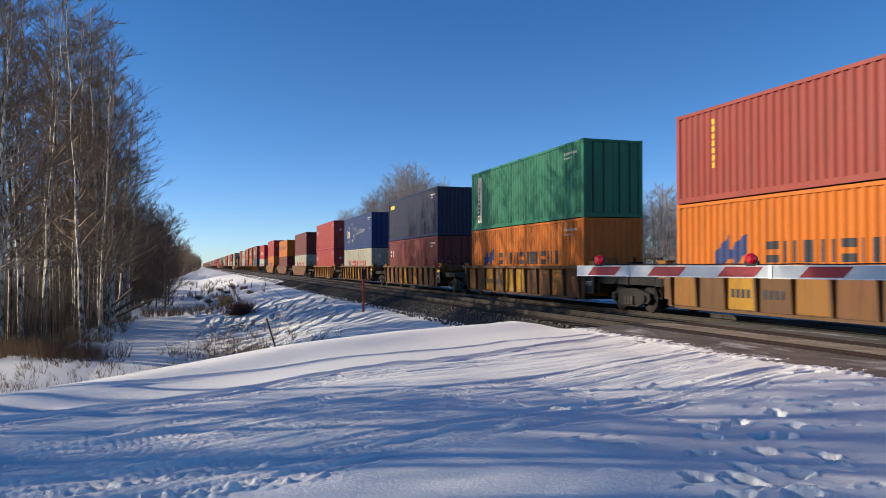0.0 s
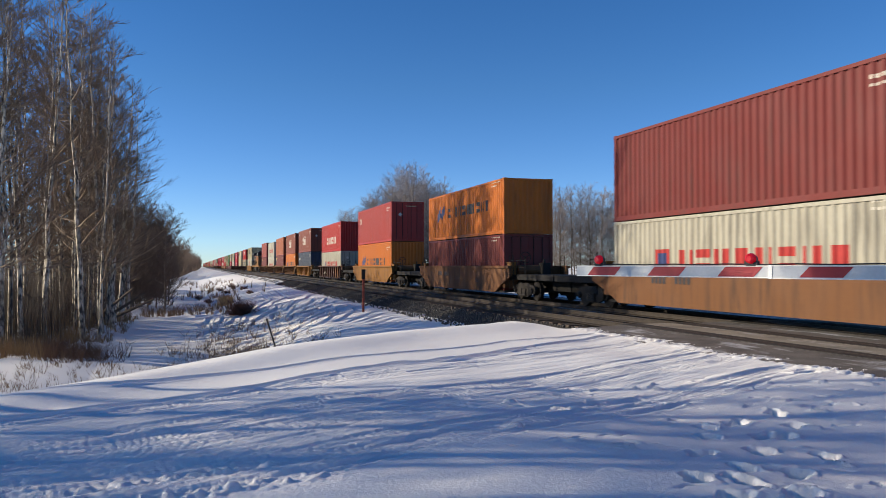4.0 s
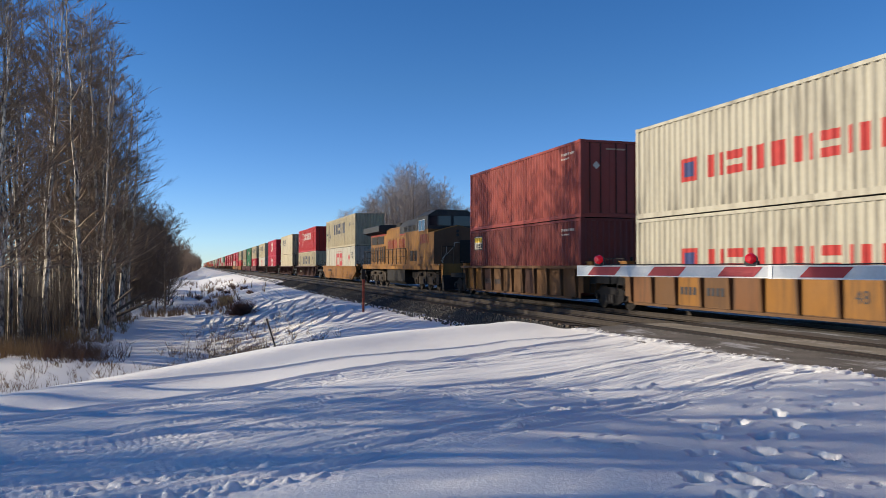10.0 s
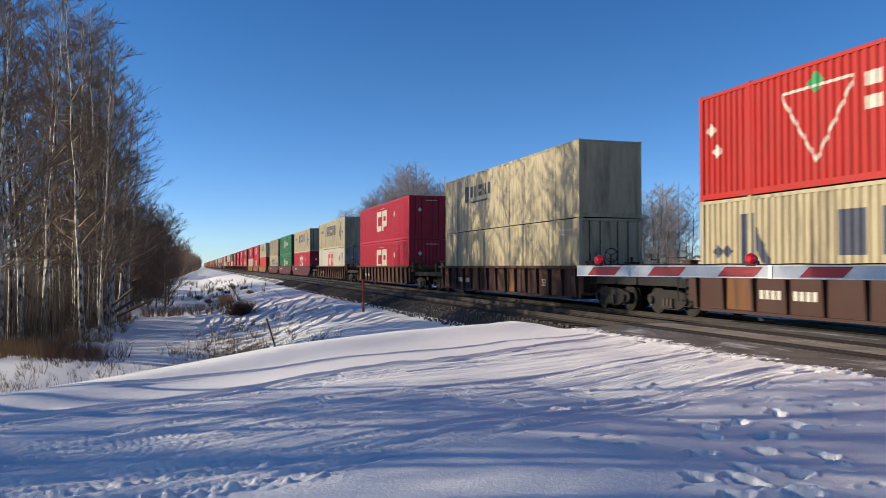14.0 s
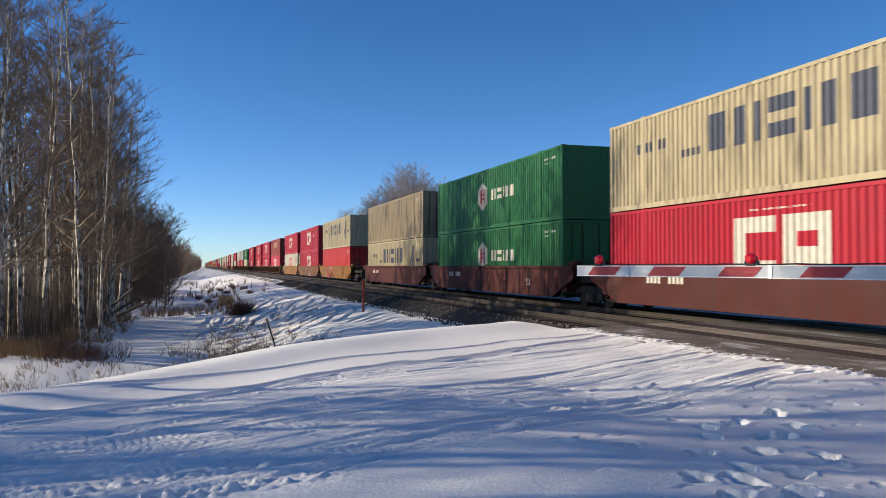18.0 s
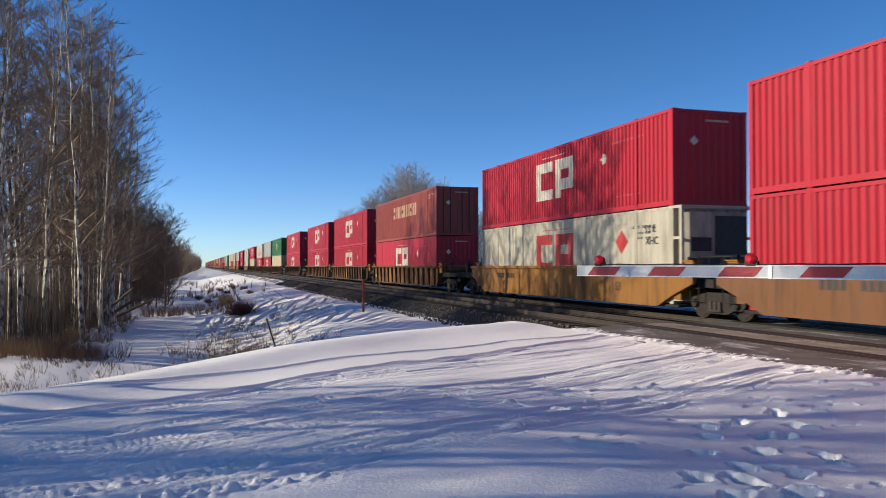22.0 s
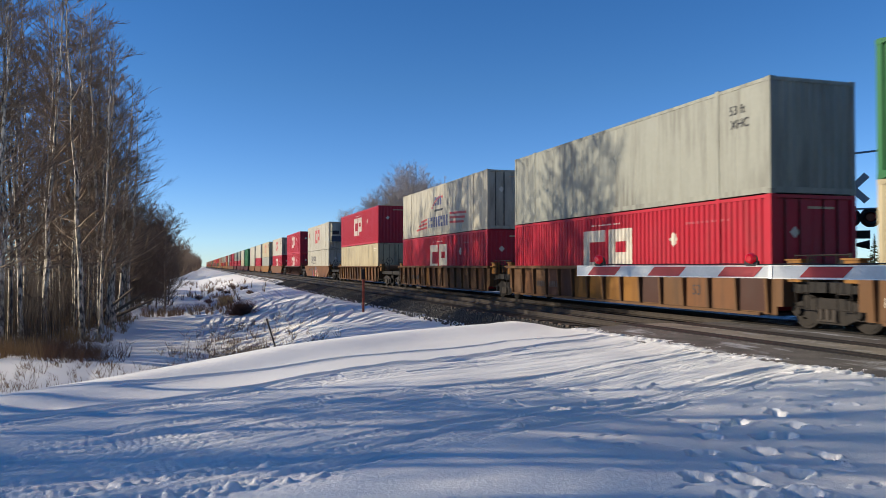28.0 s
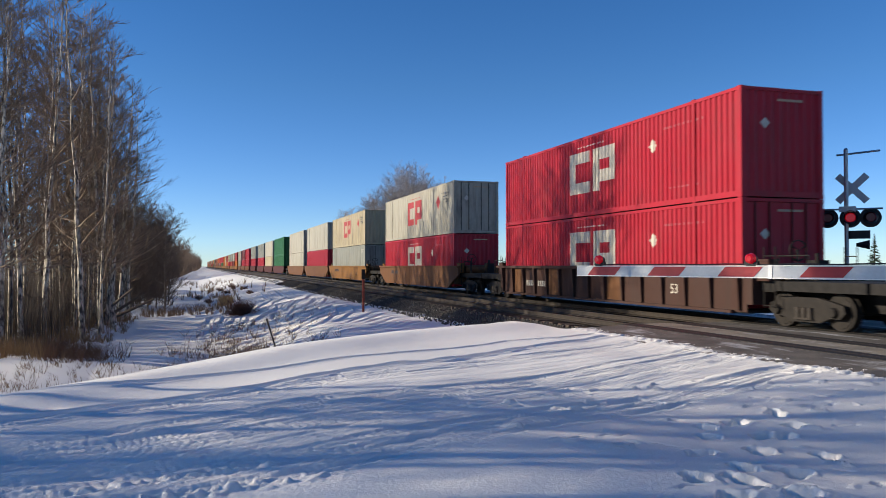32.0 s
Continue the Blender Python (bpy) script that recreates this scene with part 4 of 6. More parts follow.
def wheel_shape():
    s = Shape()
    s.tube((-0.07, 0, 0), (0.06, 0, 0), 0.42, 0.42, 20)
    s.tube((-0.09, 0, 0), (-0.07, 0, 0), 0.36, 0.36, 20)
    s.tube((0.06, 0, 0), (0.09, 0, 0), 0.45, 0.45, 20)
    return s.tube((-0.15, 0, 0), (-0.09, 0, 0), 0.11, 0.11, 10)


def build_truck(car, y, full=True):
    tk = part("truck", shared("truck", "truck", lambda: Shape().box(-1.0, 1.0, -0.22, 0.22, 0.42, 0.72).box(-0.3, 0.3, -0.9, 0.9, 0.5, 0.62), DARK), DARK, car, "grimy two-axle truck", at=(0, y, 0))
    for sx in (-1.0, 1.0) if full else (-1.0,):
        part("side_frame", shared("tframe", "side_frame", truck_frame, STEEL), STEEL, tk, at=(sx, 0, 0))
    for dy in (-0.89, 0.89):
        part("wheel", shared("wheel", "wheel", wheel_shape, STEEL, False), STEEL, tk, at=(-0.79, dy, 0.42))
        if full:
            part("wheel", shared("wheel", "wheel", wheel_shape, STEEL, False), STEEL, tk, at=Matrix.Translation((0.79, dy, 0.42)) @ Matrix.Rotation(math.pi, 4, "Z"))
            part("bearing_cap", shared("cap", "bearing_cap", lambda: Shape().tube((0, 0, 0), (-0.09, 0, 0), 0.13, 0.10, 10), STEEL), STEEL, tk, at=(-1.06, dy, 0.42))
            part("axle", shared("axle", "axle", lambda: Shape().tube((-0.75, 0, 0), (0.75, 0, 0), 0.085, k=8), DARK), DARK, tk, at=(0, dy, 0.42))
    if full:
        for dy in (-0.19, 0.0, 0.19):
            part("spring", shared("spring", "spring", lambda: Shape().tube((0, 0, 0.26), (0, 0, 0.5), 0.085, k=8), RAIL), RAIL, tk, at=(-1.08, dy, 0))
        part("spring_plank", shared("plank", "spring_plank", lambda: Shape().box(-0.06, 0.06, -0.28, 0.28, 0.22, 0.262), RAIL), RAIL, tk, at=(-1.08, 0, 0))


def build_car(length, side, colour, ext_front, ext_rear, trucks, full, serial):
    mat = CAR_PAINT[colour]
    half = length / 2 + 0.25
    words = {"rib": "ribbed", "smooth": "smooth-sided"}[side]
    hue = {"golden": "rust-patched yellow", "yellow": "grimy yellow", "faded": "faded dirty yellow", "brown": "grimy dark brown", "maroon": "maroon", "rust": "rust-streaked yellow"}[colour]
    car = thing("well_car", Matrix(), f"{hue} {words} steel well car under stacked containers", "rail car", "well cars of the train")
    for sx in (-1, 1):
        if side == "rib":
            part("side_sill", shared(("sill", length, sx), "side_sill", lambda: Shape().box(*sorted((sx * 1.33, sx * 1.36)), -half, half, 0.30, 1.38).box(*sorted((sx * 1.30, sx * 1.47)), -half + 0.5, half - 0.5, 0.26, 0.335), mat), mat, car)
        else:
            part("side_sill", shared(("smooth", length, sx), "side_sill", lambda: Shape().extrude([(-half - 0.9, 0.98), (-half + 0.1, 0.62), (-half + 0.9, 0.27), (half - 0.9, 0.27), (half - 0.1, 0.62), (half + 0.9, 0.98), (half + 0.9, 1.38), (-half - 0.9, 1.38)], "x", sx * 1.34, sx * 1.45), mat), mat, car)
        part("top_chord", shared(("chord", length, sx, side), "top_chord", lambda: Shape().box(*sorted((sx * 1.325, sx * 1.52)), -half - (0.3 if side == "rib" else 0.95), half + (0.3 if side == "rib" else 0.95), 1.375, 1.49), mat), mat, car)
    if side == "rib":
        n = 15 if length > 13 else 11
        rib = shared("rib", "rib", lambda: Shape().extrude([(-1.36, 0.34), (-1.45, 0.34), (-1.515, 1.376), (-1.36, 1.376)], "y", -0.045, 0.045), mat)
        for i in range(n if full else 0):
            part("rib", rib, mat, car, at=(0, -half + 0.25 + (2 * half - 0.5) * i / (n - 1), 0))
        step = (2 * half - 0.5) / (n - 1)
        for i in range(n - 1 if full else 0):
            hue_mat = CAR_PAINT[rt.choice(BAYS[colour])]
            part("bay_panel", shared(("bay", round(step, 3)), "bay_panel", lambda: Shape().box(-1.366, -1.361, -step / 2 + 0.06, step / 2 - 0.06, 0.36, 1.36), hue_mat), hue_mat, car, at=(0, -half + 0.25 + step * (i + 0.5), 0))
    part("well_floor", shared(("wfloor", length), "well_floor", lambda: Shape().box(-1.3, 1.3, -half, half, 0.27, 0.345), DARK), DARK, car)
    for sy, ext in ((-1, ext_front), (1, ext_rear)):
        a, b = sorted((sy * (length / 2 + 0.12), sy * (length / 2 + ext - 0.05)))
        part("center_sill", Shape().box(-0.32, 0.32, a, b, 0.42, 0.86), DARK, car)
        part("end_platform", Shape().box(-1.1, 1.1, a, b, 0.862, 1.1), DARK, car)
        part("bulkhead", Shape().box(-1.36, 1.36, *sorted((sy * (length / 2 + 0.12), sy * (length / 2 + 0.45))), 0.5, 1.42), mat, car)
        if full:
            o = sy * (length / 2 + 0.62)
            part("brake_reservoir", shared(("res", sy), "brake_reservoir", lambda: Shape().tube((-0.95, 0, 1.32), (0.1, 0, 1.32), 0.2, k=10).box(-0.85, -0.75, -0.08, 0.08, 1.1, 1.2).box(-0.1, 0.0, -0.08, 0.08, 1.1, 1.2), CAR_PAINT["rust"]), CAR_PAINT["rust"], car, "rusty brake reservoir on the end platform", at=(0, o + sy * 0.3, 0))
            part("brake_valve", shared("valve", "brake_valve", lambda: Shape().box(0.3, 0.75, -0.2, 0.2, 1.1, 1.62, 0.05).tube((0.5, 0, 1.62), (0.5, 0, 1.8), 0.05, k=6), DARK), DARK, car, at=(0, o, 0))
            part("tool_box", shared("tbox", "tool_box", lambda: Shape().box(-1.28, -0.98, -0.22, 0.22, 1.1, 1.6, 0.03).box(-1.31, -0.95, -0.25, 0.25, 1.6, 1.64), CAR_PAINT["yellow"] if colour not in ("brown", "maroon") else mat), CAR_PAINT["yellow"] if colour not in ("brown", "maroon") else mat, car, "small box on the end platform", at=(0, o + sy * 0.1, 0))
            part("step_board", shared(("board", sy), "step_board", lambda: Shape().box(-1.4, -1.0, *sorted((-sy * 0.5, sy * 0.4)), 1.42, 1.47), CAR_PAINT["yellow"]), CAR_PAINT["yellow"], car, at=(0, o, 0))
            part("hand_rail", shared("hrail", "hand_rail", lambda: Shape().tube((-1.05, -0.5, 1.1), (-1.05, -0.5, 1.72), 0.018, k=5).tube((-1.05, 0.5, 1.1), (-1.05, 0.5, 1.72), 0.018, k=5).tube((-1.05, -0.5, 1.72), (-1.05, 0.5, 1.72), 0.018, k=5).tube((-1.05, -0.5, 1.42), (-1.05, 0.5, 1.42), 0.014, k=5), STEEL), STEEL, car, at=(0, o + sy * 0.9, 0))
        if full:
            for x in (-1.25, 1.25):
                st = Shape()
                for k in (0.75, 1.15):
                    st.tube((x, sy * (length / 2 + k), 0.45), (x, sy * (length / 2 + k), 1.95 if ext > 3 else 1.75), 0.017, k=5)
                for z in (0.5, 0.85, 1.2, 1.72):
                    st.tube((x, sy * (length / 2 + 0.75), z), (x, sy * (length / 2 + 1.15), z), 0.014, k=5)
                part("ladder", st, STEEL, car)
            if ext > 3 and sy < 0:
                bw = Shape().tube((-0.75, -length / 2 - 1.3, 1.1), (-0.75, -length / 2 - 1.3, 1.9), 0.025, k=5)
                for i in range(12):
                    w0, w1 = 2 * math.pi * i / 12, 2 * math.pi * (i + 1) / 12
                    bw.tube((-0.75 + 0.25 * math.cos(w0), -length / 2 - 1.36, 1.85 + 0.25 * math.sin(w0)), (-0.75 + 0.25 * math.cos(w1), -length / 2 - 1.36, 1.85 + 0.25 * math.sin(w1)), 0.018, k=5)
                for w in (0.5, 2.6, 4.7):
                    bw.tube((-0.75, -length / 2 - 1.36, 1.85), (-0.75 + 0.25 * math.cos(w), -length / 2 - 1.36, 1.85 + 0.25 * math.sin(w)), 0.014, k=5)
                part("brake_wheel", bw, STEEL, car)
            if ext > 3:
                part("coupler", Shape().box(-0.13, 0.13, *sorted((sy * (length / 2 + ext - 0.4), sy * (length / 2 + ext + 0.02))), 0.72, 0.98), DARK, car)
    for y in trucks:
        build_truck(car, y, full)
    if full:
        x = -1.372 if side == "rib" else -1.457
        n = 15 if length > 13 else 11
        bay = (2 * half - 0.5) / (n - 1)
        mid = -half + 0.25 + bay * 2.5
        if serial % 2 == 0:
            lettering("48" if length < 13 else "53", 0.40, INK["black"] if colour in ("yellow", "rust", "faded", "golden") else INK["white"], car, (x, mid + 0.24, 0.68))
        elif side == "rib" and length > 13 and colour == "faded":
            lettering("125-T", 0.30, INK["white"], car, (x, half - 0.25 - bay + 0.98, 0.62))
        if colour == "golden":
            e = -half - 0.42
            plate = part("end_plate", Shape().box(-1.372, -1.34, e - 0.34, e + 0.34, 0.5, 1.374), DARK, car, "dark end plate")
            part("reflector", Shape().box(-1.376, -1.372, e - 0.2, e + 0.2, 1.12, 1.24), INK["yellow"], plate, "yellow reflector tag")
            lettering("125T", 0.22, INK["white"], plate, (-1.376, e + 0.27, 0.78))
        bars = Shape()
        for i in range(8):
            y = half - 0.25 - bay * (2 + i // 4) - 0.19 - 0.2 * (i % 4)
            bars.box(x - 0.004, x, y - 0.13, y, 0.95 if side == "smooth" else 0.66, 1.17 if side == "smooth" else 0.88)
        tagged(part("number_marking", bars, INK["white"] if colour in ("brown", "maroon") else INK["black"], car, "number shown as plain bars"), kind="stuff")
    return car


def graffiti(car, start, reach, seed, inks, count):
    """Fat looping sprayed strokes on the smooth side of a car, each with a dark rim."""
    r = random.Random(seed)
    for k in range(count):
        y, z, w = start + reach * (k + 0.5) / count, r.uniform(0.55, 1.1), r.uniform(0, 6.28)
        wide, turn = r.uniform(0.09, 0.15), r.choice((-1, 1))
        path = []
        for i in range(16):
            w += turn * r.uniform(0.08, 0.38)
            y, z = y + 0.11 * math.cos(w), min(1.24, max(0.40, z + 0.13 * math.sin(w)))
            path.append((y, z, w))
        for grow, ink, lift in ((0.035, "black", 0.0), (0.0, inks[k % len(inks)], 0.0012)):
            s, last = Shape(), None
            for y2, z2, w2 in path:
                nx, nz = -math.sin(w2) * (wide + grow), math.cos(w2) * (wide + grow)
                edge = ((y2 - nx, z2 - nz), (y2 + nx, z2 + nz))
                if last:
                    s.quad(*[(-1.4535 - lift - 0.0026 * k / count * 8, p, q) for p, q in (last[0], edge[0], edge[1], last[1])])
                last = edge
            part("graffiti_stroke", s, INK[ink], car, "sprayed paint stroke")


def put_train():
    for i, (front, feet, upper, lower, (side, paint)) in enumerate(STACKS):
        length = FEET_M[feet]
        full = front < 800
        gap_f = front - (STACKS[i - 1][0] + FEET_M[STACKS[i - 1][1]]) if i else 5.9
        if front == 293.1:
            gap_f = 7.4
        gap_r = STACKS[i + 1][0] - front - length if i + 1 < len(STACKS) else 7.4
        if front == 250.6:
            gap_r = 7.4
        trucks = []
        for sy, gap in ((-1, gap_f), (1, gap_r)):
            if gap < 6.3:
                if sy > 0:
                    trucks.append(length / 2 + gap / 2)
            else:
                trucks.append(sy * (length / 2 + min(1.9, gap / 2 - 1.3)))
        y = front + length / 2
        car = build_car(length, side, paint, gap_f / 2, gap_r / 2, trucks, full, i)
        MOVING.append((car, y, 0.0))
        if front in (475.1, 494.6, 711.9):
            graffiti(car, 1.0 if front == 475.1 else -2.0, 4.4, i, ("red", "red", "faded", "red", "red", "leaf") if front == 475.1 else ("faded", "red", "slate"), 12 if front == 475.1 else 6)
        wide = 2.44 if feet == 40 else 2.6
        for k, (colour, sheet, mark) in enumerate((lower, upper)):
            label = f"{WORDS[colour]} {'ribbed' if sheet != 'plate' else 'smooth-sided'} steel container, {'stacked on another' if k else 'sitting low in a well car'}"
            reefer = k == 1 and front == 711.9 or (front == 514.1 and k == 0)
            tall = SHORT.get(front, (2.892, 2.892))
            box = build_container(length, tall[k], colour, sheet, marks_for(mark, length) if full else [], label, (i + k) % 2 == 0 and not reefer and full, wide, reefer, full)
            if full and feet == 53 and (mark in ("bare", "cp_red") or front in (494.6, 538.0) and mark == "cp"):
                ink = INK["black"] if colour in ("grey", "white", "cream") else INK["pink"]
                lettering("53 ft", 0.34, ink, box, (-wide / 2 - 0.004, -length / 2 + 1.55, 2.15))
                lettering("XHC", 0.34, ink, box, (-wide / 2 - 0.004, -length / 2 + 1.5, 1.78))
            MOVING.append((box, y, LOW + (tall[0] + 0.008) * k))


put_train()

# ---------------------------------------------------------------- helper locomotive in the middle of the train
LOCO_YELLOW = painted("loco_yellow", (0.275, 0.13, 0.024), 1.0, (0.05, 0.025, 0.014), 0.6, lo=0.26, hi=0.62)
LOCO_GREY = painted("loco_grey", (0.036, 0.036, 0.034), 0.5, (0.03, 0.03, 0.03), 0.6)
LOCO_RED = plain("loco_red", (0.22, 0.03, 0.018), 0.5)
GLASS, gnt, gb = nodes_of("dark_window_glass")
gb.inputs["Base Color"].default_value, gb.inputs["Roughness"].default_value = (0.02, 0.022, 0.025, 1), 0.08
# dark brown that paints in the nose's shade, with streaks of grime
SHADED_NOSE = painted("loco_shaded_nose", (0.10, 0.055, 0.03), 0.8, (0.025, 0.02, 0.017), 0.7)
DUSTY = painted("dusty_running_gear", (0.05, 0.039, 0.03), 0.9, (0.03, 0.025, 0.02), 0.85)
LOUVRE = plain("louvre_dark", (0.013, 0.010, 0.008), 0.7)


def build_locomotive():
    lo = thing("locomotive", Matrix(), "dirty yellow and grey diesel locomotive coupled inside the train", "locomotive")
    # front at -y; total length 22.3
    part("frame", Shape().box(-1.5, 1.5, -10.6, 10.7, 1.25, 1.55).box(-1.35, 1.35, -10.9, -10.6, 0.5, 1.6), LOCO_YELLOW, lo)
    part("walkway_edge", Shape().box(-1.56, -1.5, -10.4, 10.6, 1.50, 1.6), LOCO_YELLOW, lo)
    part("fuel_tank", Shape().extrude([(-1.4, 0.45), (-1.15, 0.25), (1.15, 0.25), (1.4, 0.45), (1.4, 1.25), (-1.4, 1.25)], "y", -2.6, 2.4), DARK, lo, "grimy black fuel tank")
    part("hood", Shape().extrude([(-0.95, 1.6), (0.95, 1.6), (0.95, 4.1), (0.7, 4.3), (-0.7, 4.3), (-0.95, 4.1)], "y", -5.2, 4.6), LOCO_YELLOW, lo)
    part("hood_cap", Shape().extrude([(-1.0, 3.7), (-1.0, 4.25), (-0.72, 4.55), (0.72, 4.55), (1.0, 4.25), (1.0, 3.7)], "y", -5.2, 0.4), LOCO_GREY, lo, "grey upper hood")
    part("red_band", Shape().box(-1.008, -0.955, -5.2, 0.4, 3.62, 3.7), LOCO_RED, lo)
    part("equipment_cabinet", Shape().box(-1.38, 1.38, -6.0, -2.4, 1.6, 4.05, 0.03), LOCO_YELLOW, lo)
    part("cabinet_roof", Shape().extrude([(-1.39, 3.7), (-1.39, 4.1), (-1.0, 4.56), (1.0, 4.56), (1.39, 4.1), (1.39, 3.7)], "y", -6.0, -1.6), LOCO_GREY, lo, "grey cabinet roof")
    rad = part("radiator_housing", Shape().box(-0.95, 0.95, 4.6, 10.0, 1.6, 3.9), LOCO_YELLOW, lo)
    part("radiator_roof", Shape().extrude([(-0.96, 3.9), (-1.52, 4.08), (-1.52, 4.5), (-1.3, 4.58), (1.3, 4.58), (1.52, 4.5), (1.52, 4.08), (0.96, 3.9)], "y", 4.7, 10.45), LOCO_GREY, lo, "overhanging grey radiator roof")
    part("red_band", Shape().box(-0.985, -0.95, 4.75, 10.0, 3.80, 3.90), LOCO_RED, lo)
    for i in range(2):
        part("intake_grille", Shape().box(-0.972, -0.95, 5.4 + 2.2 * i, 7.4 + 2.2 * i, 3.15, 3.75), LOUVRE, rad, "dark intake grille")
    for i in range(8):
        door = part("hood_door", Shape().box(-0.985, -0.95, 4.9 + 0.62 * i, 5.44 + 0.62 * i, 1.72, 3.0), LOCO_YELLOW, lo)
        part("louvre", Shape().box(-0.997, -0.98, 5.03 + 0.62 * i, 5.33 + 0.62 * i, 1.80, 2.92), LOUVRE, door, "dark louvre")
    for i in range(9):
        part("hood_door", Shape().box(-0.97, -0.95, -4.8 + 1.0 * i + (0 if i < 2 else 0.2), -3.9 + 1.0 * i + (0 if i < 2 else 0.2), 1.75, 3.5), LOCO_YELLOW, lo)
    for y, x in ((-0.6, -1.0), (-1.5, -1.0), (-3.0, -1.39), (-4.2, -1.39), (-5.2, -1.39)):
        lv = part("louvre", Shape().box(x - 0.012, x + 0.02, y, y + 0.7, 3.76, 4.08), LOUVRE, lo, "dark roof louvre")
        for k in range(3):
            part("louvre_bar", Shape().box(x - 0.025, x - 0.01, y + 0.14 + 0.2 * k, y + 0.18 + 0.2 * k, 3.76, 4.08), LOCO_GREY, lv)
    for k in range(5):
        part("grab_iron", Shape().tube((-1.42, -5.9 + 0.7 * k, 1.9), (-1.42, -5.9 + 0.7 * k, 2.5), 0.014, k=5), STEEL, lo)
    cab = part("cab", Shape().box(-1.5, 1.5, -8.4, -6.0, 1.6, 3.7), LOCO_YELLOW, lo)
    part("upper_cab", Shape().box(-1.49, 1.49, -8.39, -6.0, 3.7, 4.5), LOCO_GREY, cab, "grimy grey upper cab")
    part("cab_roof", Shape().extrude([(-1.52, 4.5), (1.52, 4.5), (0.98, 4.84), (-0.98, 4.84)], "y", -8.42, -5.95), LOCO_GREY, cab, "grey cab roof")
    part("nose", Shape().extrude([(-1.5, 1.6), (1.5, 1.6), (1.5, 3.47), (0.0, 3.88), (-1.5, 3.47)], "y", -9.6, -8.4), LOCO_YELLOW, cab)
    # thin plate over the yellow nose; its dark colour is the front's shade
    part("nose_face", Shape().extrude([(-1.48, 1.62), (1.48, 1.62), (1.48, 3.45), (0.0, 3.85), (-1.48, 3.45)], "y", -9.612, -9.602), SHADED_NOSE, cab, "streaked nose face, painted dark for its shade")
    for z in (3.3, 3.52):
        part("headlight", Shape().tube((-0.05, -9.66, z), (-0.05, -9.61, z), 0.09, k=12), BLACK, cab, "round dark headlight")
    for pts in (((-1.1, 1.75), (-0.75, 2.25), (-0.75, 2.6)), ((-1.0, 1.65), (-0.95, 1.95), (-0.3, 2.6), (-0.25, 2.85), (0.05, 2.87))):
        rl = Shape()
        for (xa, za), (xb, zb) in zip(pts, pts[1:]):
            rl.tube((xa, -9.7, za), (xb, -9.7, zb), 0.017, k=5)
        part("nose_handrail", rl, INK["white"], cab, "pale nose handrail")
    for a, b in ((-7.75, -7.15), (-7.05, -6.45)):
        part("side_window", Shape().box(-1.525, -1.485, a, b, 3.66, 4.26), GLASS, cab)
        part("window_frame", Shape().box(-1.53, -1.5, a - 0.04, b + 0.04, 3.62, 3.66).box(-1.53, -1.5, a - 0.04, b + 0.04, 4.26, 4.30).box(-1.53, -1.5, a - 0.04, a, 3.66, 4.26).box(-1.53, -1.5, b, b + 0.04, 3.66, 4.26), GALV, cab)
    for x in (-1.35, 0.15):
        part("windscreen", Shape().box(x - 0.05, x + 1.27, -8.43, -8.38, 3.9, 4.48), GLASS, cab)
    part("nose_door", Shape().box(0.1, 0.75, -9.64, -9.608, 1.65, 3.0), LOUVRE, cab)
    num = Shape()
    for i in range(4):
        y = -6.75 - 0.46 * i
        num.box(-1.51, -1.5, y - 0.38, y - 0.27, 2.85, 3.4).box(-1.51, -1.5, y - 0.11, y, 2.85, 3.4)
    tagged(part("number_marking", num, LOCO_RED, lo, "red road number shown as plain bars"), kind="stuff")
    for i in range(12):
        wb = Shape()
        y = 4.0 - 0.58 * i - (0.4 if i > 4 else 0)
        wb.box(-0.985, -0.972, y - 0.13, y, 2.75, 3.35).box(-0.985, -0.972, y - 0.42, y - 0.29, 2.75, 3.35)
        tagged(part("brand_stroke", wb, LOCO_RED, lo, "red brand stroke"), kind="stuff")
    part("exhaust_stack", Shape().box(-0.5, 0.5, 2.2, 3.4, 4.25, 4.6, 0.1), DARK, lo)
    part("horn", Shape().tube((-0.3, 0.6, 4.5), (-0.3, 0.0, 4.55), 0.06, 0.1, 8).tube((0, 0.6, 4.5), (0, 1.1, 4.55), 0.06, 0.1, 8).box(-0.35, 0.1, 0.5, 0.7, 4.3, 4.5), DARK, lo)
    part("rooftop_unit", Shape().box(-0.6, 0.6, -7.5, -6.7, 4.84, 4.93, 0.08), LOCO_GREY, lo)
    for k in range(2):
        part("louvre", Shape().box(-1.4, -1.37, -5.7 + 1.0 * k, -4.95 + 1.0 * k, 1.8, 2.45), LOUVRE, lo, "dark louvre panel")
    part("number_board", Shape().box(-0.9, -0.3, -8.45, -8.41, 4.6, 4.78), BLACK, cab).location.y += 0.02
    rail = Shape()
    for i in range(12):
        y = -3.0 + 1.2 * i
        rail.tube((-1.47, y, 1.6), (-1.47, y, 2.65), 0.022, k=5)
    rail.tube((-1.47, -3.0, 2.65), (-1.47, 10.4, 2.65), 0.022, k=5)
    rail.tube((-1.47, -3.0, 2.1), (-1.47, 10.4, 2.1), 0.016, k=5)
    part("handrail", rail, DARK, lo)
    ends = Shape()
    for y in (-10.55, 10.55):
        for x in (-1.3, -0.6, 0.6, 1.3):
            ends.tube((x, y, 1.5), (x, y, 2.6), 0.025, k=5)
        for z in (2.1, 2.6):
            ends.tube((-1.3, y, z), (-0.6, y, z), 0.022, k=5).tube((0.6, y, z), (1.3, y, z), 0.022, k=5)
    part("end_rail", ends, STEEL, lo)
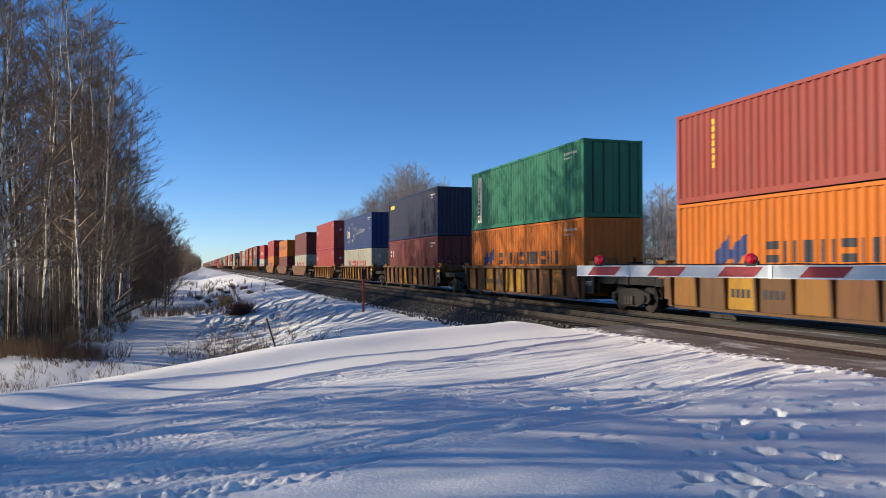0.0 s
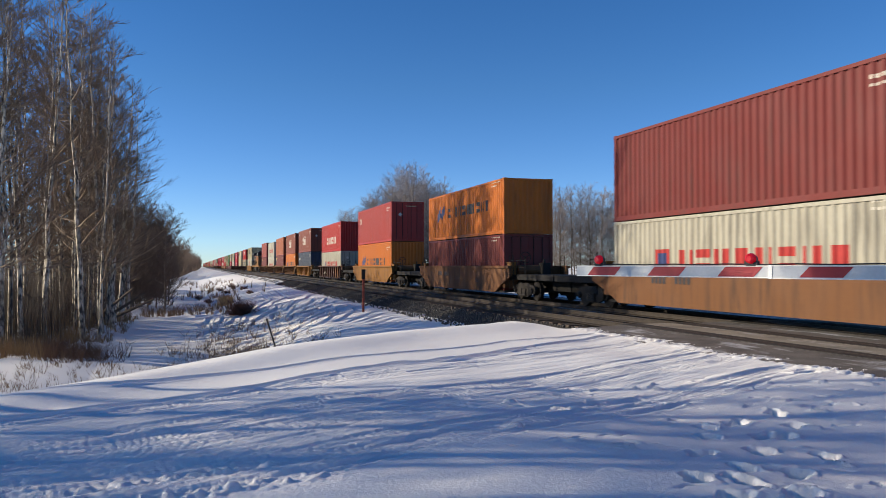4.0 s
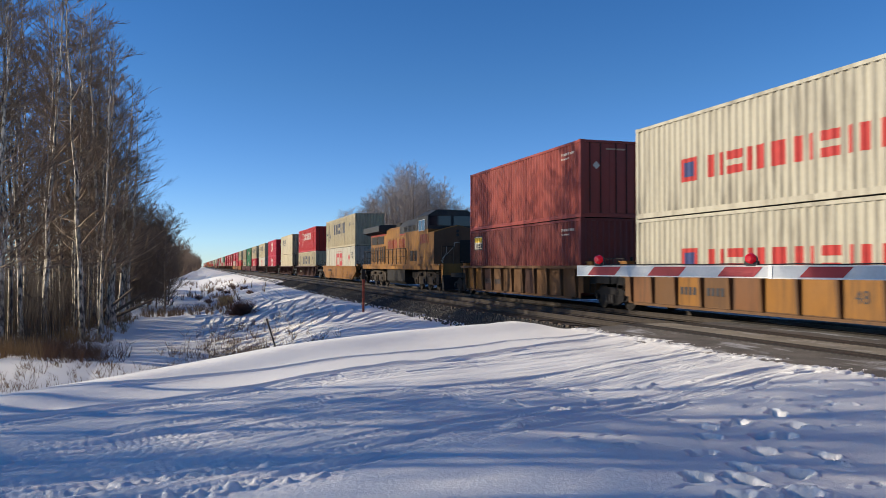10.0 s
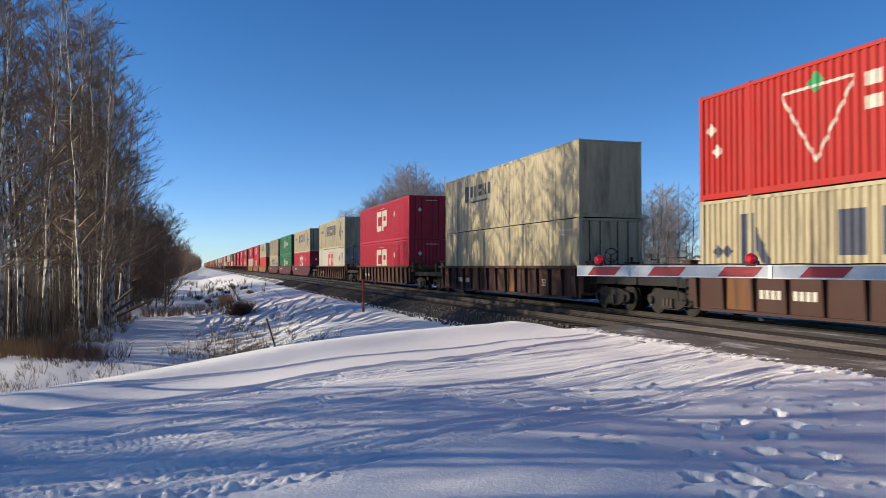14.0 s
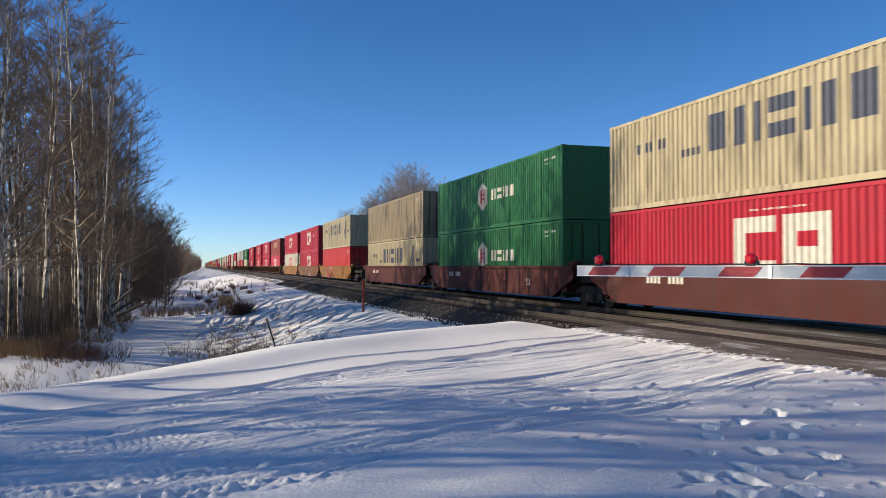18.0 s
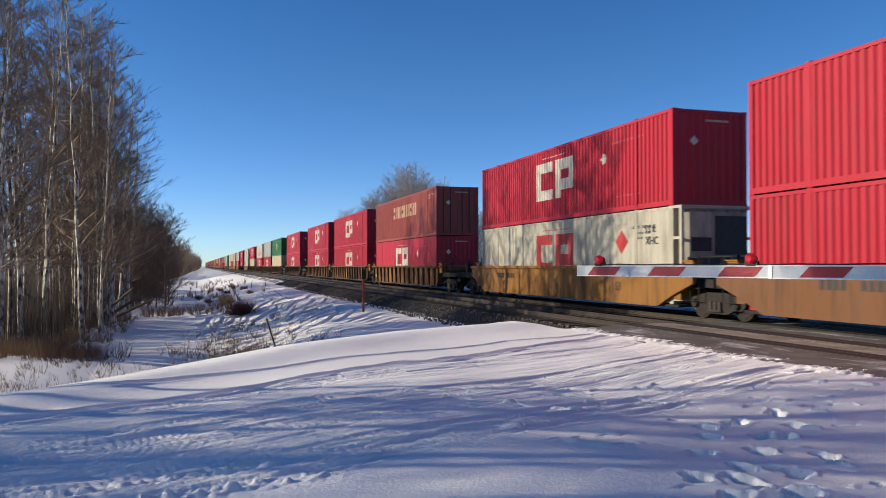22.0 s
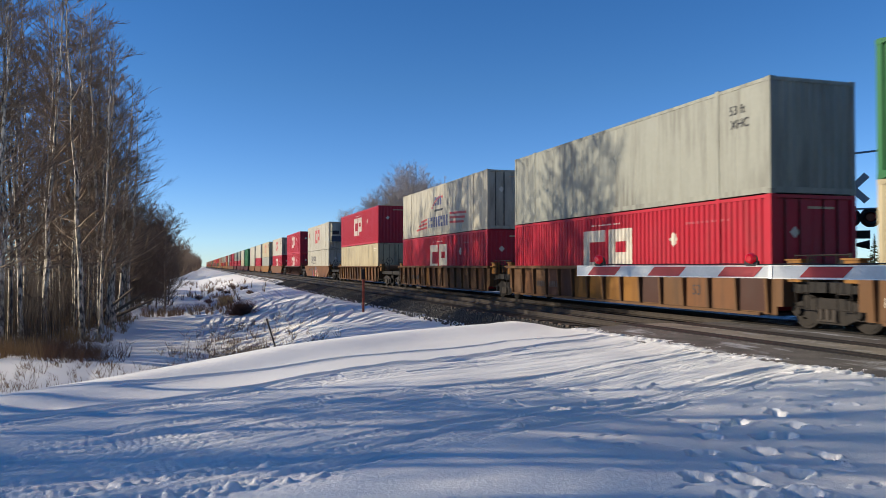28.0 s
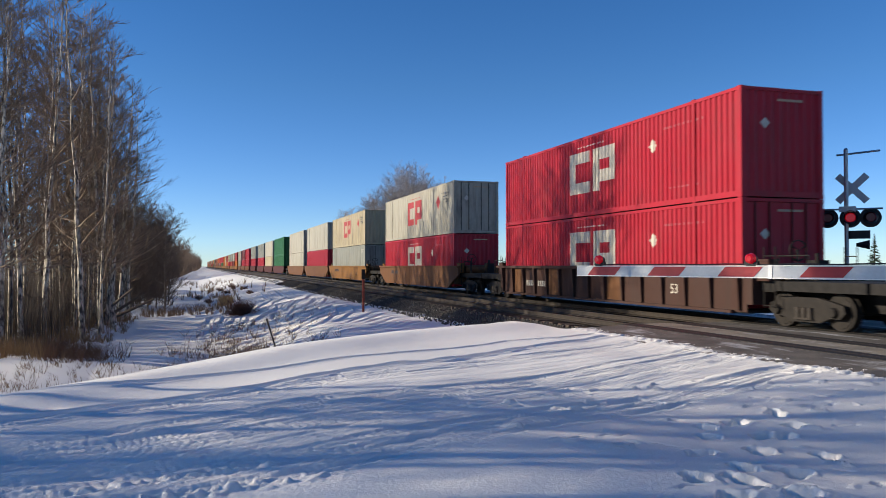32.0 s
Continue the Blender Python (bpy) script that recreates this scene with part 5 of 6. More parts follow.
    part("underframe", Shape().box(-0.9, 0.9, -10.4, 10.4, 0.7, 1.25), DARK, lo)
    part("plow", Shape().extrude([(-11.3, 0.15), (-10.9, 0.15), (-10.9, 0.95), (-11.05, 0.95)], "x", -1.4, 1.4), DARK, lo)
    part("steps", Shape().box(-1.5, -1.2, -10.6, -10.1, 0.4, 0.45).box(-1.5, -1.2, -10.6, -10.1, 0.75, 0.8).box(-1.5, -1.2, -10.6, -10.1, 1.1, 1.15).box(-1.5, -1.2, 10.1, 10.6, 0.4, 0.45).box(-1.5, -1.2, 10.1, 10.6, 0.75, 0.8), STEEL, lo)
    part("coupler", Shape().box(-0.15, 0.15, -11.6, -10.8, 0.75, 1.02).box(-0.15, 0.15, 10.7, 11.5, 0.75, 1.02), DARK, lo)
    for y in (-6.7, 6.7):
        tk = part("truck", Shape().extrude([(-2.7, 0.5), (-2.5, 0.35), (2.5, 0.35), (2.7, 0.5), (2.7, 0.95), (1.6, 1.12), (-1.6, 1.12), (-2.7, 0.95)], "x", -1.12, -0.95), DUSTY, lo, "grimy three-axle truck", at=(0, y, 0))
        for dy in (-1.9, 0, 1.9):
            part("wheel", shared("lwheel", "wheel", lambda: Shape().tube((-0.07, 0, 0), (0.06, 0, 0), 0.53, 0.53, 20).tube((-0.2, 0, 0), (-0.07, 0, 0), 0.12, 0.12, 10), DUSTY), DUSTY, tk, at=(-0.8, dy, 0.53))
            part("axle_box", Shape().box(-1.22, -1.1, dy - 0.24, dy + 0.24, 0.32, 0.78, 0.05).tube((-1.28, dy, 0.53), (-1.2, dy, 0.53), 0.13, k=10), DUSTY, tk)
        for dy in (-1.0, 1.0):
            part("brake_cylinder", Shape().tube((-1.2, dy - 0.4, 0.95), (-1.2, dy + 0.4, 0.95), 0.09, k=8), DUSTY, tk)
    MOVING.append((lo, 278.0, 0.0))


build_locomotive()

# ---------------------------------------------------------------- gate arm over the road
WHITE_REFL = plain("white_sheeting", (0.55, 0.56, 0.55), 0.4, 0, 0.06)
# paler, creamier white: sunlight along the arm's edges, put into the colour
LIT_EDGE = plain("arm_lit_edge", (0.85, 0.82, 0.74), 0.4, 0, 0.05)
RED_REFL = plain("red_sheeting", (0.34, 0.022, 0.03), 0.4, 0, 0.12)
LAMP_RED = glowing("red_lamp_lens", (0.45, 0.005, 0.012), 0.3)
LAMP_OFF = plain("unlit_red_lens", (0.25, 0.01, 0.015), 0.15)
ARM_DIR = Vector((0.366, -0.9306, 0.0)).normalized()
ARM_TIP = Vector((4.22, 8.0, 1.353))


def build_gate():
    """The arm in its own space: along +x from the tip, thin in y, upright in z."""
    m = Matrix.Translation(ARM_TIP) @ Matrix.Rotation(math.atan2(ARM_DIR.y, ARM_DIR.x), 4, "Z")
    g = thing("crossing_gate", m, "lowered red and white striped gate arm with small red lamps", "crossing gate")
    # tip section and the thicker inner section
    part("arm", Shape().box(-0.16, 2.17, 0.0, 0.03, 0.012, 0.122), WHITE_REFL, g)
    part("arm_inner", Shape().box(2.175, 8.6, -0.004, 0.034, 0.008, 0.124), WHITE_REFL, g)
    part("edge_strip", Shape().box(-0.16, 2.17, -0.006, 0.0, 0.116, 0.126).box(-0.16, 2.17, -0.006, 0.0, 0.008, 0.018).box(2.175, 8.6, -0.010, -0.004, 0.118, 0.128).box(2.175, 8.6, -0.010, -0.004, 0.004, 0.014), LIT_EDGE, g)
    for i in range(10):
        a = 0.0 + 0.813 * i
        y = -0.0035 if a + 0.4 < 2.17 else -0.0075
        z0, z1 = (0.020, 0.114)
        s = Shape().extrude([(a, z0), (a + 0.38, z0), (a + 0.47, z1), (a + 0.09, z1)], "y", y - 0.001, y)
        part("red_stripe", s, RED_REFL, g)
    part("joint_plate", Shape().box(2.15, 2.19, -0.012, 0.04, 0.004, 0.13), GALV, g)
    for x in (0.17, 1.98, 4.4):
        lamp = part("arm_lamp", Shape().box(x - 0.05, x + 0.05, -0.01, 0.05, 0.122, 0.16).tube((x, 0.0, 0.185), (x, 0.05, 0.185), 0.046, 0.04, 12), BLACK, g, "black lamp housing")
        part("lens", Shape().tube((x, -0.055, 0.19), (x, -0.04, 0.19), 0.028, 0.044, 14).tube((x, -0.04, 0.19), (x, 0.0, 0.19), 0.044, 0.052, 14), LAMP_RED, lamp, "glowing red lens")
        part("bracket", Shape().box(x + 0.05, x + 0.065, -0.01, 0.03, 0.13, 0.17).box(x - 0.065, x - 0.05, -0.01, 0.03, 0.13, 0.17), BLACK, lamp)
    cable = Shape()
    for i in range(44):
        x0 = 0.25 + i * 0.18
        cable.tube((x0, 0.015, 0.137 + 0.004 * math.sin(i * 1.7)), (x0 + 0.18, 0.015, 0.137 + 0.004 * math.sin((i + 1) * 1.7)), 0.007, k=5)
    part("cable", cable, BLACK, g)
    mast = part("mast", Shape().tube((8.9, 0.3, -1.55), (8.9, 0.3, 2.2), 0.06, k=10).box(8.5, 9.3, -0.1, 0.25, -0.35, 0.45, 0.04), GALV, g)
    part("base", Shape().box(8.6, 9.2, 0.0, 0.6, -1.75, -1.45, 0.05), GALV, mast)


build_gate()


def build_signal():
    """Flashing light signal beyond the tracks, seen from behind."""
    x, y = 18.45, 18.75
    m = Matrix.Translation((x, y, 0)) @ Matrix.Rotation(radians(-44.0), 4, "Z")
    s = thing("crossing_signal", m, "silver crossing signal mast with crossbuck and round red lamps", "railway signal")
    part("mast", Shape().tube((0, 0, -0.75), (0, 0, 4.93), 0.062, k=12).tube((0, 0, 4.93), (0, 0, 4.98), 0.07, 0.03, 12), GALV, s)
    part("base", Shape().extrude([(-0.3, -0.75), (0.3, -0.75), (0.16, 0.1), (-0.16, 0.1)], "y", -0.2, 0.2), GALV, s)
    cb = Matrix.Translation((0.16, 0.08, 3.78))
    for w in (45, -45):
        part("crossbuck_blade", Shape().box(-0.55, 0.55, -0.008, 0.008, -0.10, 0.10), WHITE_REFL, s, "white crossbuck blade", at=cb @ Matrix.Translation((0, 0.01 if w > 0 else -0.01, 0)) @ Matrix.Rotation(radians(w), 4, "Y"))
    part("crossarm", Shape().tube((-0.62, 0, 3.16), (0.95, 0, 3.16), 0.028, k=8).box(-0.2, 0.25, -0.1, 0.1, 3.08, 3.24), GALV, s)
    part("bell_arm", Shape().tube((-0.25, 0, 4.78), (0.9, 0, 4.86), 0.03, k=8), GALV, s)
    for k, (lx, lit, yaw) in enumerate(((-0.5, False, 0), (0.1, True, 0), (0.63, False, 0))):
        lamp = part("lamp", Shape().tube((0, 0.05, 0), (0, 0.065, 0), 0.29, 0.29, 24).tube((0, -0.12, 0), (0, 0.05, 0), 0.12, 0.20, 16), BLACK, s, "black round lamp background", at=(lx, -0.06, 2.90))
        part("hood", Shape().tube((0, -0.30, 0.03), (0, -0.06, 0.0), 0.18, 0.2, 16, caps=False), BLACK, lamp)
        part("lens", Shape().tube((0, -0.075, 0), (0, -0.125, 0), 0.15, 0.12, 16), LAMP_RED if lit else LAMP_OFF, lamp, "red lamp lens")
    part("sign_box", Shape().box(0.05, 0.62, -0.06, 0.03, 2.28, 2.52, 0.02), BLACK, s)
    part("bell", Shape().tube((0.25, 0, 2.1), (0.6, 0, 2.1), 0.05, 0.14, 10), BLACK, s)
    part("mechanism", Shape().box(-0.35, 0.45, -0.25, 0.25, 0.7, 1.4, 0.08), DARK, s, "dark gate mechanism")
    part("counterweight", Shape().box(0.45, 1.0, -0.12, 0.12, 0.95, 1.35, 0.05), DARK, s)


build_signal()

# ---------------------------------------------------------------- trees


def bark_material():
    m, nt, b = nodes_of("aspen_bark")
    v = coords(nt, (3, 3, 1.2))
    n1 = noise_fac(nt, v, 2.5, 6, 0.45, 0.60)
    n2 = noise_fac(nt, coords(nt, (1, 1, 0.25)), 2.0, 3, 0.35, 0.65)
    c = mix(nt, n2, (0.34, 0.28, 0.20), (0.66, 0.59, 0.48))
    c = mix(nt, n1, c, (0.05, 0.042, 0.035))
    nt.links.new(c, b.inputs["Base Color"])
    b.inputs["Roughness"].default_value = 0.8
    return m


BARK = bark_material()
TWIG = plain("twig_bark", (0.17, 0.118, 0.08), 0.85, 0, 0.4, 2.0)
LIMB = plain("limb_bark", (0.27, 0.2, 0.14), 0.85, 0, 0.5, 2.0)
PALE_TWIG = plain("pale_twig_bark", (0.30, 0.26, 0.245), 0.85, 0, 0.3, 2.0)
BROWN_TWIG = plain("brown_twig_bark", (0.125, 0.088, 0.066), 0.85, 0, 0.4, 2.0)
# brown bark darkened to carry the shade inside the wood
SHADED_UNDERGROWTH = plain("shaded_undergrowth_bark", (0.06, 0.044, 0.034), 0.9, 0, 0.4, 2.0)
DEEP_BARK = plain("grey_bark", (0.15, 0.115, 0.088), 0.85, 0, 0.4, 3.0)


def tree_shapes(seed, high, spread, limbs, twigs, low=0.25):
    """A leaning trunk, rising limbs and forked twigs."""
    r = random.Random(seed)
    trunk, crown, boughs = Shape(), Shape(), Shape()
    n = 9
    pts, p = [], Vector((0, 0, -0.4))
    lean = Vector((r.uniform(-0.05, 0.05), r.uniform(-0.05, 0.05), 1))
    for i in range(n + 1):
        pts.append(p.copy())
        p += (lean + Vector((r.uniform(-0.07, 0.07), r.uniform(-0.07, 0.07), 0))) * (high + 0.4) / n
    r0 = high * r.uniform(0.0052, 0.0095)
    rad = [r0 * (1 - 0.93 * i / n) for i in range(n + 1)]
    for i in range(n):
        trunk.tube(pts[i], pts[i + 1], rad[i], rad[i + 1], 7, caps=False)

    def along(k):
        i = min(n - 1, int(k * n))
        return pts[i].lerp(pts[i + 1], k * n - i), rad[i]

    for j in range(limbs):
        k = low + (0.97 - low) * (j + r.random()) / limbs
        base, br = along(k)
        w = r.uniform(0, 6.283)
        ln = spread * (1.15 - k) ** 0.6 * r.uniform(0.5, 1.2) * (0.55 if k < 0.45 and r.random() < 0.6 else 1)
        rise = r.uniform(0.0, 0.75)
        d = Vector((math.cos(w), math.sin(w), rise)).normalized()
        q, prev, lr = base.copy(), base.copy(), max(0.014, br * 0.42)
        segs = 4
        limb_pts = [q.copy()]
        for s in range(segs):
            d = (d + Vector((r.uniform(-0.2, 0.2), r.uniform(-0.2, 0.2), r.uniform(-0.05, 0.25)))).normalized()
            nq = q + d * ln / segs
            boughs.tube(q, nq, lr * (1 - s / segs * 0.8), lr * (1 - (s + 1) / segs * 0.8), 4, caps=False)
            q = nq
            limb_pts.append(q.copy())
        for t in range(twigs):
            s = r.uniform(0.15, 1.0) * segs
            i = min(segs - 1, int(s))
            a = limb_pts[i].lerp(limb_pts[i + 1], s - i)
            dd = (d + Vector((r.uniform(-1, 1), r.uniform(-1, 1), r.uniform(-0.3, 0.9))) * 0.9).normalized()
            tl = ln * r.uniform(0.18, 0.42)
            b = a + dd * tl
            crown.tube(a, b, 0.008, 0.0055, 3, caps=False)
            for u in range(3):
                c0 = a.lerp(b, r.uniform(0.3, 1))
                c1 = c0 + (dd + Vector((r.uniform(-1, 1), r.uniform(-1, 1), r.uniform(-0.4, 0.8))) * 0.8).normalized() * tl * r.uniform(0.3, 0.7)
                crown.tube(c0, c1, 0.006, 0.0034, 3, caps=False)
    return trunk, crown, boughs


def tree_kind(name, seed, high, spread, limbs, twigs, trunk_mat, label, low=0.25):
    trunk, crown, boughs = tree_shapes(seed, high, spread, limbs, twigs, low)
    twig_mat = {"willow_tree": BROWN_TWIG, "bare_tree": PALE_TWIG}.get(name, TWIG)
    tr = trunk.mesh("trunk", trunk_mat, True)
    cr = bpy.data.meshes.new("crown")
    n = len(crown.v)
    cr.from_pydata(crown.v + boughs.v, [], crown.f + [tuple(n + i for i in f) for f in boughs.f])
    cr.materials.append(twig_mat)
    cr.materials.append(LIMB if trunk_mat == BARK else trunk_mat)
    cr.polygons.foreach_set("material_index", [0] * len(crown.f) + [1] * len(boughs.f))
    return name, tr, cr, trunk_mat, label


def plant_tree(kind, x, y, z, turn, size, group):
    name, tr, cr, mat, label = kind
    t = thing(name, Matrix.Translation((x, y, z)) @ Matrix.Rotation(turn, 4, "Z") @ Matrix.Diagonal((size, size, size, 1)), label, "tree", group)
    part("trunk", tr, mat, t)
    part("crown", cr, TWIG, t)
    return t


ASPENS = [tree_kind("aspen_tree", 100 + i, 15.5, 3.1, 46, 11, BARK, "bare aspen with a pale slender trunk and fine twigs", 0.20) for i in range(7)]
SHRUBBY = [tree_kind("willow_tree", 200 + i, 9.0, 2.7, 62, 10, DEEP_BARK, "bare many-branched brown willow beside the ditch", 0.06) for i in range(3)]
BARE = [tree_kind("bare_tree", 300 + i, 16.0, 4.2, 70, 14, DEEP_BARK, "bare grey-brown tree beyond the railway", 0.2) for i in range(3)]
SHADY = [tree_kind("aspen_tree", 170 + i, 15.0, 4.0, 42, 7, BARK, "unseen bare aspen with a dense twiggy crown, added for shade", 0.30) for i in range(3)]
TALL = [tree_kind("aspen_tree", 150 + i, 16.0, 3.3, 40, 9, BARK, "unseen tall bare aspen with a clean pale trunk, added for shade", 0.40) for i in range(2)]
rw = random.Random(9)


def plant_wood():
    # tall aspens west of the line, behind an uneven edge
    for i in range(66):
        y = 30.5 + 29 * rw.random() ** 1.15
        deep = rw.random() ** 1.2 * 5.5
        x = -4.7 - deep + rw.uniform(-0.5, 0.5) - (1.4 if y < 36 else 0) + (0.9 if y > 38 else 0)
        plant_tree(rw.choice(ASPENS), x, y, float(height(x, y)), rw.uniform(0, 6.28), rw.uniform(0.92, 1.12) * (0.93 if deep < 1 else 1.0) * (1 - 0.32 * max(0, y - 45) / 15), "trees of the wood")
    for i in range(17):
        x, y = rw.uniform(-5.4, -2.2), rw.uniform(63, 86)
        plant_tree(rw.choice(SHRUBBY), x, y, float(height(x, y)), rw.uniform(0, 6.28), rw.uniform(0.84, 0.98), "trees of the wood")
    for i in range(6):
        x, y = rw.uniform(-6.6, -4.8), rw.uniform(32, 60)
        plant_tree(rw.choice(SHRUBBY), x, y, float(height(x, y)), rw.uniform(0, 6.28), rw.uniform(0.35, 0.65), "trees of the wood")
    # lower growth farther along
    for i in range(62):
        y = 60 + 52 * rw.random()
        x = -3.7 - rw.random() ** 1.4 * 6 - (0.9 if y < 72 else 0)
        plant_tree(rw.choice(SHRUBBY), x, y, float(height(x, y)), rw.uniform(0, 6.28), rw.uniform(0.78, 1.0), "trees of the wood")
    # unseen trees beside the road, west of the stand, added to shade the foreground snow
    shade = random.Random(4)
    for i in range(12):
        x = shade.uniform(-38, -19)
        y = 9.9 - 6.8 * (i + shade.random()) / 12 - 0.296 * x
        plant_tree(SHADY[i % 3], x, y, float(height(x, y)), rw.uniform(0, 6.28), rw.uniform(0.85, 1.05), "trees of the wood")
    for i in range(11):
        x, y = rw.uniform(-17, -12), 9.3 + 5.4 * (i + rw.random()) / 11
        plant_tree(rw.choice(TALL), x, y, float(height(x, y)), rw.uniform(0, 6.28), rw.uniform(0.9, 1.1), "trees of the wood")
    # beyond the railway
    for i in range(90):
        w = radians(10.2 + 10.3 * i / 89 + rw.uniform(-0.3, 0.3))
        d = rw.uniform(105, 130)
        tall = 0.60 + 0.44 * math.exp(-((math.degrees(w) - 15.2) / 3.0) ** 2)
        plant_tree(rw.choice(BARE), d * math.sin(w), d * math.cos(w), -1.0, rw.uniform(0, 6.28), tall * rw.uniform(0.82, 1.05) * d / 115, "trees beyond the railway")
    for i in range(60):
        w = radians(25 + 9.6 * i / 59 + rw.uniform(-0.3, 0.3))
        d = rw.uniform(96, 110)
        plant_tree(rw.choice(BARE), d * math.sin(w), d * math.cos(w), -1.0, rw.uniform(0, 6.28), rw.uniform(0.6, 0.78), "trees beyond the railway")


plant_wood()


def thicket():
    """The dense inside of the wood: thin stems and side shoots."""
    s = Shape()
    r = random.Random(23)
    for i in range(1900):
        y = 31 + 27 * r.random() if i < 900 else 60 + 54 * r.random()
        x = -5.3 - 6 * r.random() if i < 900 else -4.6 - 10 * r.random() ** 1.2
        tall = 3.3 if y < 58 else 7.0
        h = tall * r.uniform(0.4, 1.0)
        base = Vector((x, y, -1.9))
        top = base + Vector((r.uniform(-0.06, 0.06), r.uniform(-0.06, 0.06), 1)) * h
        s.tube(base, top, 0.02, 0.008, 3, caps=False)
        for k in range(7):
            a = base.lerp(top, r.uniform(0.12, 0.98))
            s.tube(a, a + Vector((r.uniform(-1, 1), r.uniform(-1, 1), r.uniform(0.1, 1.2))) * r.uniform(0.5, 1.3), 0.008, 0.004, 3, caps=False)
    me = bpy.data.meshes.new("thicket")
    me.from_pydata(s.v, [], s.f)
    me.materials.append(SHADED_UNDERGROWTH)
    single("thicket", me, SHADED_UNDERGROWTH, "dense bare brown undergrowth, the wood's inner shade in its colour", "undergrowth", kind="stuff")


thicket()


def far_wood():
    """Distant bare woods, a thicket of stems and twigs."""
    s = Shape()
    r = random.Random(17)
    for i in range(5200):
        y = 210 + 900 * r.random() ** 1.3
        x = -4.5 - 45 * r.random() ** 2 + 0.010 * (y - 200) + (0 if y < 480 else 1.5)
        h = r.uniform(5.0, 11.0)
        base = Vector((x, y, -1.6))
        d = Vector((r.uniform(-0.25, 0.25), r.uniform(-0.25, 0.25), 1))
        top = base + d * h
        w = 0.05 + y * 0.00012
        s.tube(base, top, w, w * 0.4, 3, caps=False)
        for k in range(5):
            a = base.lerp(top, r.uniform(0.25, 0.95))
            s.tube(a, a + Vector((r.uniform(-1, 1), r.uniform(-1, 1), r.uniform(0.2, 1.4))) * 1.6, w * 0.55, w * 0.25, 3, caps=False)
    ob = Shape.mesh(s, "far_wood", BROWN_TWIG)
    single("far_wood", ob, BROWN_TWIG, "distant bare brown woods along the line", "woods", kind="stuff")


far_wood()

# ---------------------------------------------------------------- bushes, grass, posts
GRASS = plain("dry_grass", (0.32, 0.20, 0.09), 0.9, 0, 0.4, 3)
TAN_GRASS = plain("tan_grass", (0.55, 0.36, 0.16), 0.9, 0, 0.3, 3)
RUSSET = plain("russet_grass", (0.19, 0.105, 0.06), 0.9, 0, 0.4, 3)
REED = plain("reed_brown", (0.28, 0.18, 0.10), 0.9, 0, 0.4, 3)


def tuft_field(name, label, mat, count, place, h0, h1, spread, seed, wide=0.006):
    r = random.Random(seed)
    s = Shape()
    for i in range(count):
        x, y = place(r)
        z = float(height(x, y)) - 0.03
        for k in range(7):
            a = Vector((x + r.gauss(0, 0.06), y + r.gauss(0, 0.06), z))
            h = r.uniform(h0, h1)
            b = a + Vector((r.gauss(0, spread), r.gauss(0, spread), 0.6)) * h
            c = b + Vector((r.gauss(0, spread * 2), r.gauss(0, spread * 2), 0.4)) * h
            s.quad(a - Vector((wide, 0, 0)), a + Vector((wide, 0, 0)), b + Vector((wide * 0.7, 0, 0)), b - Vector((wide * 0.7, 0, 0)))
            s.quad(b - Vector((wide * 0.7, 0, 0)), b + Vector((wide * 0.7, 0, 0)), c)
    me = bpy.data.meshes.new(name)
    me.from_pydata(s.v, [], s.f)
    me.materials.append(mat)
    single(name, me, mat, label, "grass", kind="stuff")


tuft_field("dry_grass", "dry brown grass at the wood's edge", GRASS, 600, lambda r: (r.uniform(-8.8, -4.8), 28 + 24 * r.random() ** 1.3), 0.4, 0.85, 0.22, 1, 0.008)
tuft_field("dry_grass", "dry stalks poking through ditch snow", REED, 190, lambda r: (r.uniform(-5.5, 0.8), r.uniform(19, 28)), 0.15, 0.4, 0.25, 2)
tuft_field("dry_grass", "dry brown grass round the outer trunks", GRASS, 170, lambda r: (r.uniform(-5.6, -3.4), r.uniform(36, 54)), 0.25, 0.6, 0.25, 8, 0.008)
tuft_field("dry_grass", "tangled red-brown grass below the wood", RUSSET, 170, lambda r: (r.gauss(-4.2, 0.8), r.gauss(30.2, 1.0)), 0.35, 0.8, 0.3, 9, 0.007)
tuft_field("reeds", "brown reeds across the ditch", REED, 120, lambda r: (r.uniform(-3.5, 2.6), r.gauss(58, 1.6)), 0.35, 0.75, 0.12, 3, 0.010)
tuft_field("reeds", "brown reeds along the far ditch", REED, 80, lambda r: (r.gauss(1.5, 2.2), r.uniform(66, 150)), 0.4, 0.9, 0.15, 4, 0.02)
tuft_field("tan_grass", "pale tan grass clump on the bank", TAN_GRASS, 45, lambda r: (r.gauss(2.3, 0.3), r.gauss(63, 0.8)), 0.6, 1.0, 0.15, 5, 0.015)
tuft_field("bank_stalks", "thin dark stalks on the snowy bank", REED, 120, lambda r: (r.gauss(2.6, 1.5), r.uniform(24, 48)), 0.25, 0.6, 0.3, 6)
tuft_field("bank_stalks", "dark broken stalks through the drifted snow", REED, 260, lambda r: (r.gauss(0.9, 1.0), r.uniform(22.5, 36)), 0.15, 0.45, 0.35, 7, 0.005)


